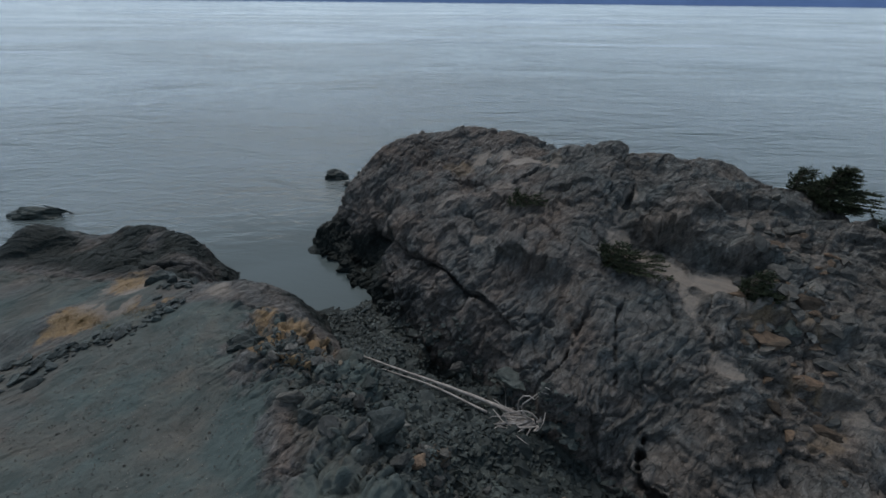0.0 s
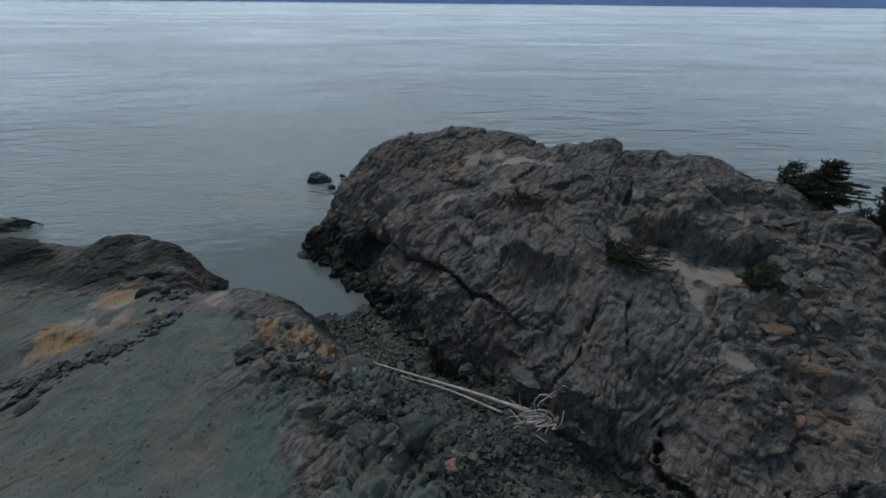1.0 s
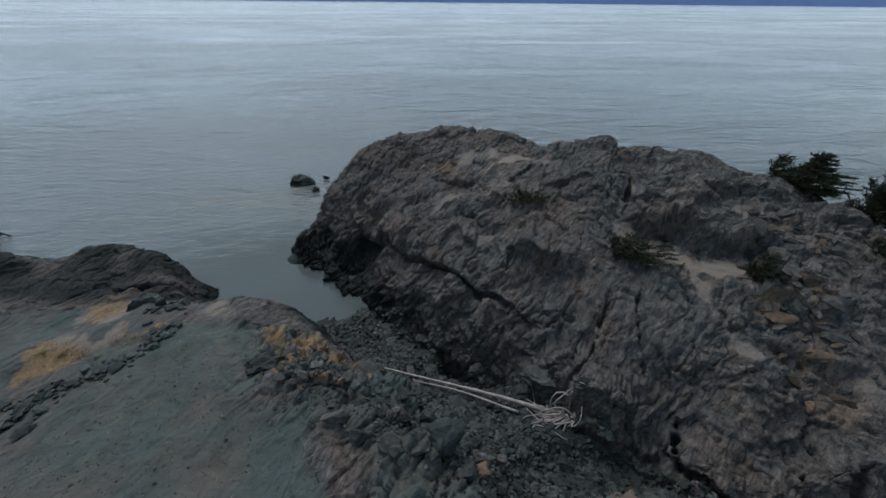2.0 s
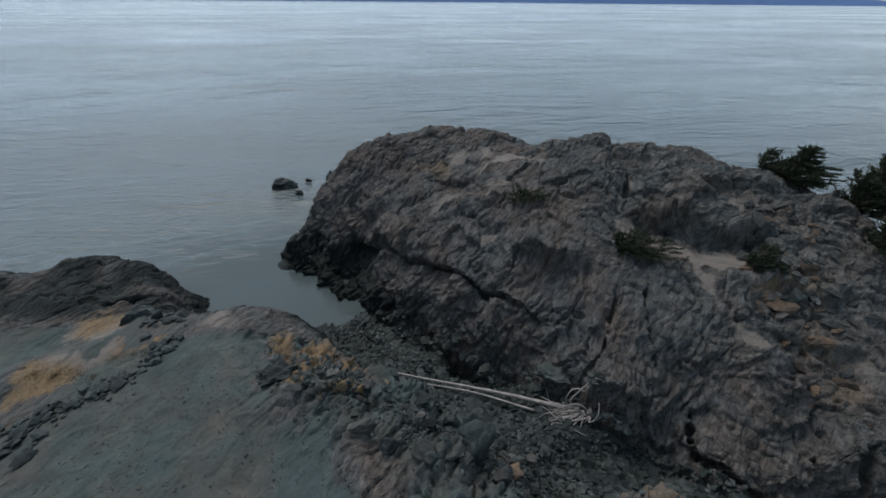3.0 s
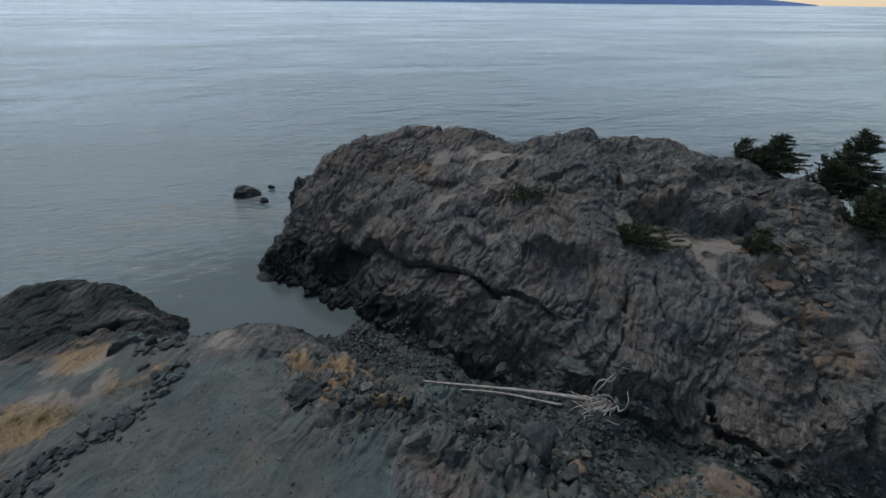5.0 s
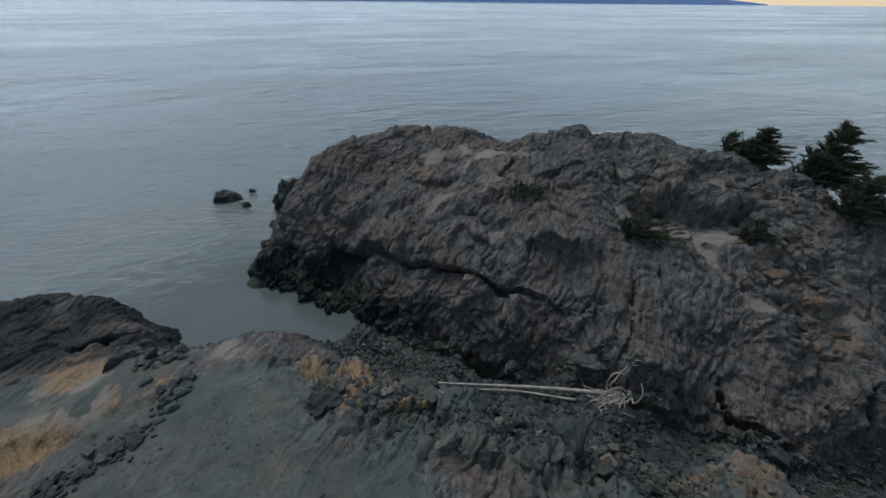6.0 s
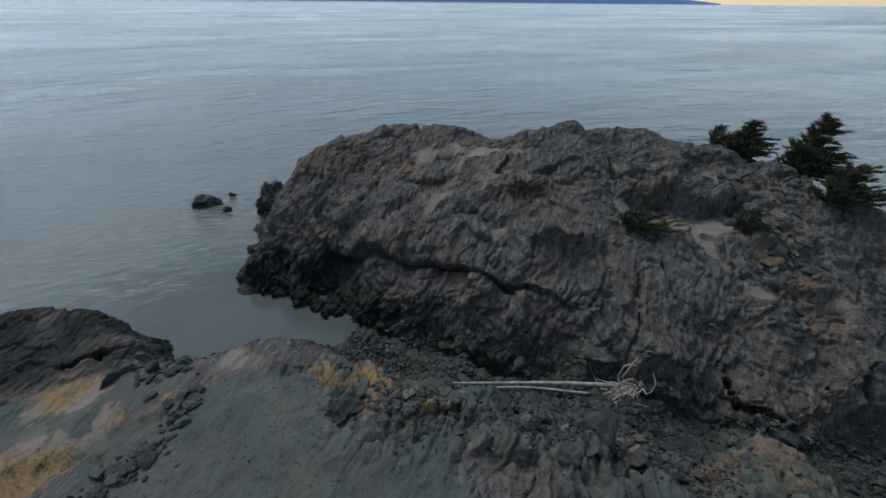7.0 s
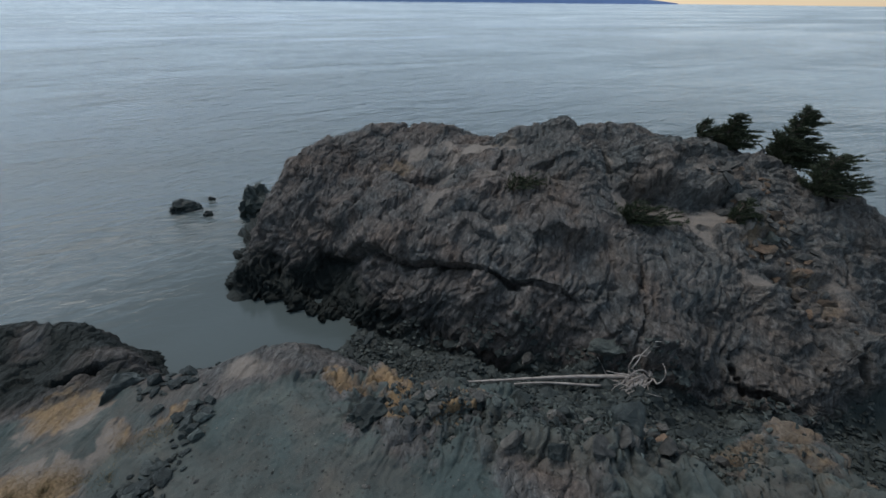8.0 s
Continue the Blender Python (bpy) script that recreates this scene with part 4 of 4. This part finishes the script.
lone_boulder(9.9, 11.2, (0.9, 0.8, 0.7), SLATE, 31, "blue-grey block on the outcrop", 10, 0.4)
lone_boulder(9.95, 8.75, (0.7, 0.4, 0.35), RUST, 32, "orange-stained slab on the outcrop", -40, 0.35)


# ---------------------------------------------------------------- driftwood
def driftwood():
    rng = random.Random(5)
    root = new("driftwood_log")
    root.location = (3.0, 9.95, 2.15)
    tagged(root, "bleached driftwood tree lying across the shingle, roots still on", "driftwood")

    def lay(a, b, count, lift):
        pts = []
        for i in range(count):
            s = i / (count - 1)
            x, y = a[0] + (b[0] - a[0]) * s, a[1] + (b[1] - a[1]) * s
            wob = 0.025 * math.sin(s * 7 + a[0])
            zz = a[2] + (b[2] - a[2]) * s + lift * math.sin(s * math.pi)
            pts.append(Vector((x + wob, y + wob, max(zz, ground_at(x, y)[0] + 0.04))) - root.location)
        return pts
    bm = bmesh.new()
    pts = lay((-3.35, 13.35, 1.78), (3.05, 9.92, 2.12), 24, 0.08)
    tube(bm, pts, [0.028 + 0.052 * (i / 23) ** 1.3 + 0.006 * math.sin(i * 2.1) for i in range(24)], 9)
    part("trunk", bm, DRIFTWOOD, root)
    bm = bmesh.new()
    pts = lay((-2.0, 12.35, 1.93), (1.5, 10.55, 1.93), 16, 0.08)
    tube(bm, pts, [0.018 + 0.03 * (i / 15) for i in range(16)], 8)
    part("side_stem", bm, DRIFTWOOD, root)
    axis = Vector((6.4, -3.43, 0.2)).normalized()
    side = Vector((axis.y, -axis.x, 0)).normalized()
    for k in range(44):
        a = rng.uniform(-1.7, 1.7)
        way = side * math.cos(a) + Vector((0, 0, 1)) * (math.sin(a) * 0.5 + 0.05)
        length = rng.uniform(0.5, 1.5)
        back = rng.uniform(-1.5, -0.1)
        p = axis * rng.uniform(-0.7, 0.08) + way * 0.05
        pts, radii, bend = [], [], Vector((rng.uniform(-1, 1), rng.uniform(-1, 1), rng.uniform(-1.0, 0.4)))
        for i in range(9):
            s = i / 8
            pts.append(p.copy())
            radii.append((0.027 - 0.020 * s) * rng.uniform(0.85, 1.1) * (0.6 + 0.5 * length))
            bend = bend + Vector((rng.gauss(0, 0.7), rng.gauss(0, 0.7), rng.gauss(-0.05, 0.6)))
            p = p + (way * (1 - 0.6 * s) + axis * back * (0.4 + s) + bend * 0.65 * s).normalized() * length / 8
            low = ground_at(p.x + root.location.x, p.y + root.location.y)[0] - root.location.z + 0.03
            p.z = max(p.z, low)
        bm = bmesh.new()
        tube(bm, pts, radii, 6)
        part("root", bm, DRIFTWOOD, root)
    bm = boulder_shape(44, (0.26, 0.26, 0.36), level=3, rough=0.2)
    part("root_crown", bm, DRIFTWOOD, root)


driftwood()


# ---------------------------------------------------------------- spruces and scrub
def blade(bm, p, way, side, length, width):
    """A needle spray: a narrow folded leaf."""
    mid = p + way * length * 0.5
    a, b, c, d = bm.verts.new(p), bm.verts.new(mid + side * width), bm.verts.new(p + way * length), bm.verts.new(mid - side * width)
    bm.faces.new((a, b, c))
    bm.faces.new((a, c, d))


def spruce(name, x, y, height, width, wind, seed, label, category, limbs, low=False, base=None, density=1.0):
    """A wind-shorn spruce: bent trunk, limbs in ragged tiers that trail downwind, flat needle sprays along each twig."""
    rng = random.Random(seed)
    z0 = ground_at(x, y)[0] if base is None else base
    root = new(name)
    root.location = (x, y, z0 - 0.05)
    tagged(root, label, category, "spruces on the crest" if category == "tree" else "spruce scrub on the outcrop")
    wind = Vector(wind).normalized()
    bm = bmesh.new()
    trunk = []
    for i in range(9):
        s = i / 8
        trunk.append(Vector((0, 0, height * s)) + wind * (0.30 * height * s ** 2.2) + Vector((0.05 * math.sin(s * 5 + seed), 0.05 * math.cos(s * 4 + seed), 0)) * height * 0.3)
    tube(bm, trunk, [max(0.012, (0.035 + 0.018 * height) * (1 - 0.9 * i / 8)) for i in range(9)], 8)
    part("trunk", bm, BARK, root)
    leaf = bmesh.new()
    tiers = max(4, int(height * 4.5))
    reach = [rng.uniform(0.75, 1.2) for _ in range(tiers + 1)]
    for k in range(limbs):
        tier = rng.randrange(tiers) if k % 4 else rng.randrange(max(1, tiers // 2))
        s = min(0.97, (tier + 0.15 + rng.gauss(0, 0.22)) / tiers + (0.0 if low else 0.03))
        s = max(0.02, s)
        i = min(int(s * 8), 7)
        start = trunk[i].lerp(trunk[i + 1], s * 8 - i)
        a = rng.uniform(0, 2 * math.pi)
        out = Vector((math.cos(a), math.sin(a), 0))
        lee = out.dot(wind)
        spread = (1 - s) ** (0.6 if low else 0.8) + 0.06
        length = width * 0.60 * spread * reach[tier] * (0.80 + 0.38 * lee) * rng.choice((0.55, 0.85, 1.0, 1.2))
        way = (out + wind * 0.45 + Vector((0, 0, rng.uniform(0.05, 0.35)))).normalized()
        pts, p = [], start.copy()
        for j in range(7):
            pts.append(p.copy())
            way = (way + Vector((0, 0, 0.02 - 0.02 * j * (0.3 if low else 1) + (0.05 if j > 4 else 0))) + wind * 0.14 + Vector((rng.gauss(0, 0.08), rng.gauss(0, 0.08), rng.gauss(0, 0.05)))).normalized()
            p = p + way * length / 6
        for q in pts[1:]:
            q.z = max(q.z, ground_at(x + q.x, y + q.y)[0] - root.location.z + 0.05)
        wood = bmesh.new()
        tube(wood, pts, [max(0.005, 0.020 * (1 - j / 7) * (0.5 + height * 0.25)) for j in range(7)], 5, False)
        part("branch", wood, BARK, root)
        for j in range(1, 7):
            for _ in range(max(1, int((0.8 + length * 2.0) * density * (0.75 + 0.1 * j)))):
                twig = pts[j - 1].lerp(pts[j], rng.random())
                tw = ((pts[j] - pts[j - 1]).normalized() + Vector((rng.gauss(0, 0.55), rng.gauss(0, 0.55), rng.gauss(0.10, 0.10))) + wind * 0.35).normalized()
                tl = rng.uniform(0.14, 0.32) * (0.6 + 0.13 * height)
                for n in range(10):
                    q = twig + tw * tl * n / 10
                    w2 = (tw + Vector((rng.gauss(0, 0.45), rng.gauss(0, 0.45), rng.gauss(0.05, 0.18)))).normalized()
                    sd = w2.cross(Vector((rng.gauss(0, 1), rng.gauss(0, 1), rng.gauss(0, 1)))).normalized()
                    blade(leaf, q, w2, sd, rng.uniform(0.07, 0.14), rng.uniform(0.010, 0.018))
    part("crown", leaf, NEEDLES, root, "dark green wind-trained needles")
    return root


WIND = (0.9, -0.35, 0.05)
spruce("spruce_tree", 13.1, 15.8, 1.5, 2.2, WIND, 1, "wind-shorn dark spruce on the crest of the outcrop", "tree", 120, density=1.6)
spruce("spruce_tree", 12.75, 16.8, 0.9, 1.9, WIND, 2, "low wind-shorn spruce on the crest of the outcrop", "tree", 55, True)
spruce("spruce_tree", 14.75, 14.1, 2.5, 3.3, WIND, 3, "tall ragged dark spruce behind the crest", "tree", 210, density=2.0)
spruce("spruce_tree", 13.45, 11.75, 1.6, 2.9, WIND, 4, "spreading low spruce below a taller one", "tree", 120, True, density=1.4)
spruce("spruce_shrub", 2.65, 17.35, 0.6, 1.7, WIND, 5, "sparse low spruce scrub rooted in a rock hollow", "shrub", 34, True, density=0.6)
spruce("spruce_shrub", 5.5, 13.95, 0.8, 2.0, WIND, 6, "flat-topped dark spruce scrub beside the trail", "shrub", 60, True, density=0.9)
spruce("spruce_shrub", 9.1, 12.15, 1.05, 1.35, WIND, 7, "rounded dark spruce scrub at the trail's end", "shrub", 60, True)


# ---------------------------------------------------------------- dead grass on the headland
def dead_grass():
    rng = random.Random(9)
    bm = bmesh.new()
    mats = ((-13.5, 13.3, 0.6, 900), (-12.9, 13.2, 0.5, 800), (-12.3, 13.05, 0.45, 600), (-11.6, 12.75, 0.3, 250), (-12.8, 15.8, 0.6, 350), (-11.3, 13.55, 0.4, 450), (-10.7, 13.4, 0.4, 450),
            (-10.3, 13.3, 0.35, 300), (-5.2, 12.4, 0.5, 300), (-4.4, 11.7, 0.4, 200), (-6.1, 12.9, 0.3, 120))
    for cx, cy, r, count in mats:
        for _ in range(count):
            a, d = rng.uniform(0, 2 * math.pi), r * abs(rng.gauss(0, 0.75))
            x, y = cx + d * math.cos(a), cy + d * math.sin(a)
            z0 = ground_at(x, y)[0]
            way = Vector((rng.gauss(0.5, 0.5), rng.gauss(-0.2, 0.5), rng.uniform(0.15, 0.7))).normalized()
            blade(bm, Vector((x, y, z0 - 0.02)), way, way.cross(Vector((rng.gauss(0, 1), rng.gauss(0, 1), 0.3))).normalized(), rng.uniform(0.05, 0.13), rng.uniform(0.003, 0.006))
    ob = new("dead_grass", mesh_from(bm, "dead_grass", DRY_GRASS))
    tagged(ob, "ochre dead grass matted on the headland", "grass", kind="stuff")


dead_grass()


# ---------------------------------------------------------------- loose stones
slabs = [mesh_from(hull(100 + i, (1.0, 0.55 + 0.3 * ((i * 37) % 10) / 10, 0.28 + 0.25 * ((i * 53) % 10) / 10)), "stone", SLATE) for i in range(10)]
lumps = [mesh_from(hull(200 + i, (1.0, 0.8, 0.6), 22), "stone", BOULDER) for i in range(6)]


def strew(owner, meshes, spots, low, high, rng, sink=0.25):
    """Stones as pieces of the ground they lie on."""
    for x, y in spots:
        z0, n = ground_at(x, y)
        size = low * (high / low) ** (rng.random() ** 1.6)
        ob = new("stone", rng.choice(meshes))
        tilt = Vector((0, 0, 1)).rotation_difference((n + Vector((rng.gauss(0, 0.18), rng.gauss(0, 0.18), 0.6))).normalized()).to_matrix().to_4x4()
        ob.matrix_world = Matrix.Translation((x, y, z0 + size * 0.5 * 0.35 - size * sink * 0.4)) @ tilt @ pose(0, 0, 0, 0, 0, rng.uniform(0, 360)) @ Matrix.Diagonal((size, size, size * rng.uniform(0.7, 1.2), 1))
        ob.parent = owner


def along_gully(rng, s, across):
    """A spot in the gully: s along it from the water to its mouth, across from bank to rock foot."""
    foot = [(-4.3, 19.0), (-2.7, 17.4), (-1.3, 15.5), (0.3, 13.5), (1.6, 12.0), (2.5, 10.5), (3.8, 9.2), (5.0, 8.2), (6.2, 6.9), (9.5, 6.3)]
    edge = [(-5.3, 17.6), (-4.7, 16.2), (-3.8, 14.2), (-2.8, 12.6), (-1.8, 11.0), (-0.7, 9.4), (0.8, 7.9), (2.6, 6.9), (4.6, 5.8), (8.5, 3.8)]
    u = s * (len(foot) - 1)
    i = min(int(u), len(foot) - 2)
    f = u - i
    a = Vector(foot[i]).lerp(Vector(foot[i + 1]), f)
    b = Vector(edge[i]).lerp(Vector(edge[i + 1]), f)
    p = b.lerp(a, across)
    return p.x, p.y


rng = random.Random(21)
strew(beach, slabs, [along_gully(rng, rng.uniform(0, 0.9), rng.uniform(0.0, 1.05)) for _ in range(300)], 0.34, 1.05, rng, 0.45)
spots = []
for _ in range(120):
    s = rng.random()
    spots.append((-12.6 + 2.4 * s + rng.gauss(0, 0.3), 11.1 + 1.1 * s + rng.gauss(0, 0.25)))
spots += [(-10.1 + 0.6 * s + rng.gauss(0, 0.22), 12.6 + 1.4 * s + rng.gauss(0, 0.2)) for s in (rng.random() for _ in range(35))]
spots += [(rng.gauss(-10.3, 0.5), rng.gauss(15.0, 0.35)) for _ in range(35)]
spots += [(rng.uniform(-14.5, -11.5), rng.uniform(9.6, 11.6)) for _ in range(60)]
strew(headland, slabs, spots, 0.18, 0.70, rng, 0.12)
spots = []
for _ in range(200):
    s = rng.random()
    spots.append((-4.9 + 6.0 * s + rng.gauss(0, 0.5), 11.0 - 4.6 * s + rng.gauss(0, 0.5)))
strew(headland, slabs + lumps, spots, 0.16, 0.55, rng)
spots = [(rng.uniform(-10.5, -3.6), rng.uniform(5.6, 11.5)) for _ in range(70)]
strew(headland, lumps, spots, 0.05, 0.16, rng)


def shingle(name, owner, spots, low, high, mat, label, seed):
    """The small stones between, too many to pick apart."""
    rng = random.Random(seed)
    kinds = []
    for i in range(8):
        bm = hull(300 + seed + i, (1.0, 0.75, 0.42), 9)
        bm.verts.ensure_lookup_table()
        bm.verts.index_update()
        kinds.append((np.array([v.co[:] for v in bm.verts]), [[v.index for v in f.verts] for f in bm.faces]))
        bm.free()
    verts, faces, at = [], [], 0
    for x, y in spots:
        z0, n = ground_at(x, y)
        co, fs = rng.choice(kinds)
        size = rng.uniform(low, high)
        turn = np.array((Euler((rng.gauss(0, 0.35), rng.gauss(0, 0.35), rng.uniform(0, 6.3))).to_matrix()))
        verts.append((co * size) @ turn.T + np.array((x, y, z0 + size * 0.08)))
        faces += [[i + at for i in f] for f in fs]
        at += len(co)
    me = bpy.data.meshes.new(name)
    me.from_pydata(np.concatenate(verts).tolist(), [], faces)
    me.materials.append(mat)
    tagged(new(name, me), label, "stones", kind="stuff")


blocks = [mesh_from(hull(400 + i, (1.0, 0.7, 0.5), 14), "stone", BOULDER) for i in range(6)]
rusty = [mesh_from(hull(420 + i, (1.0, 0.65, 0.4), 14), "stone", RUST) for i in range(5)]
rng = random.Random(27)
spots = [(10.3 + rng.gauss(0, 0.9), 10.9 + rng.gauss(0, 1.3)) for _ in range(70)] + [(11.0 + rng.gauss(0, 0.8), 13.4 + rng.gauss(0, 0.9)) for _ in range(30)]
strew(islet, blocks, spots, 0.22, 0.85, rng, 0.25)
spots = [(9.9 + rng.gauss(0, 0.7), 10.6 + rng.gauss(0, 1.2)) for _ in range(24)] + [(11.0 + rng.gauss(0, 0.6), 13.2 + rng.gauss(0, 0.8)) for _ in range(12)]
strew(islet, rusty, spots, 0.25, 0.7, rng, 0.2)
rng = random.Random(33)
shingle("shingle", beach, [along_gully(rng, rng.uniform(-0.0, 1.0), rng.uniform(-0.08, 1.10)) for _ in range(6500)], 0.10, 0.40, SLATE, "small dark slate stones covering the gully floor", 50)
shingle("scree", headland, [(rng.uniform(-11, -3.2), rng.uniform(5.5, 13)) for _ in range(3200)], 0.02, 0.085, BOULDER, "scattered small gravel stones on the headland slope", 70)
shingle("rubble", headland, [(-4.8 + 6.2 * u + rng.gauss(0, 0.55), 11.0 - 4.8 * u + rng.gauss(0, 0.55)) for u in (rng.random() for _ in range(4200)) if not 0.22 < u < 0.36], 0.05, 0.24, SLATE, "broken dark grey stones strewn over the bank", 90)
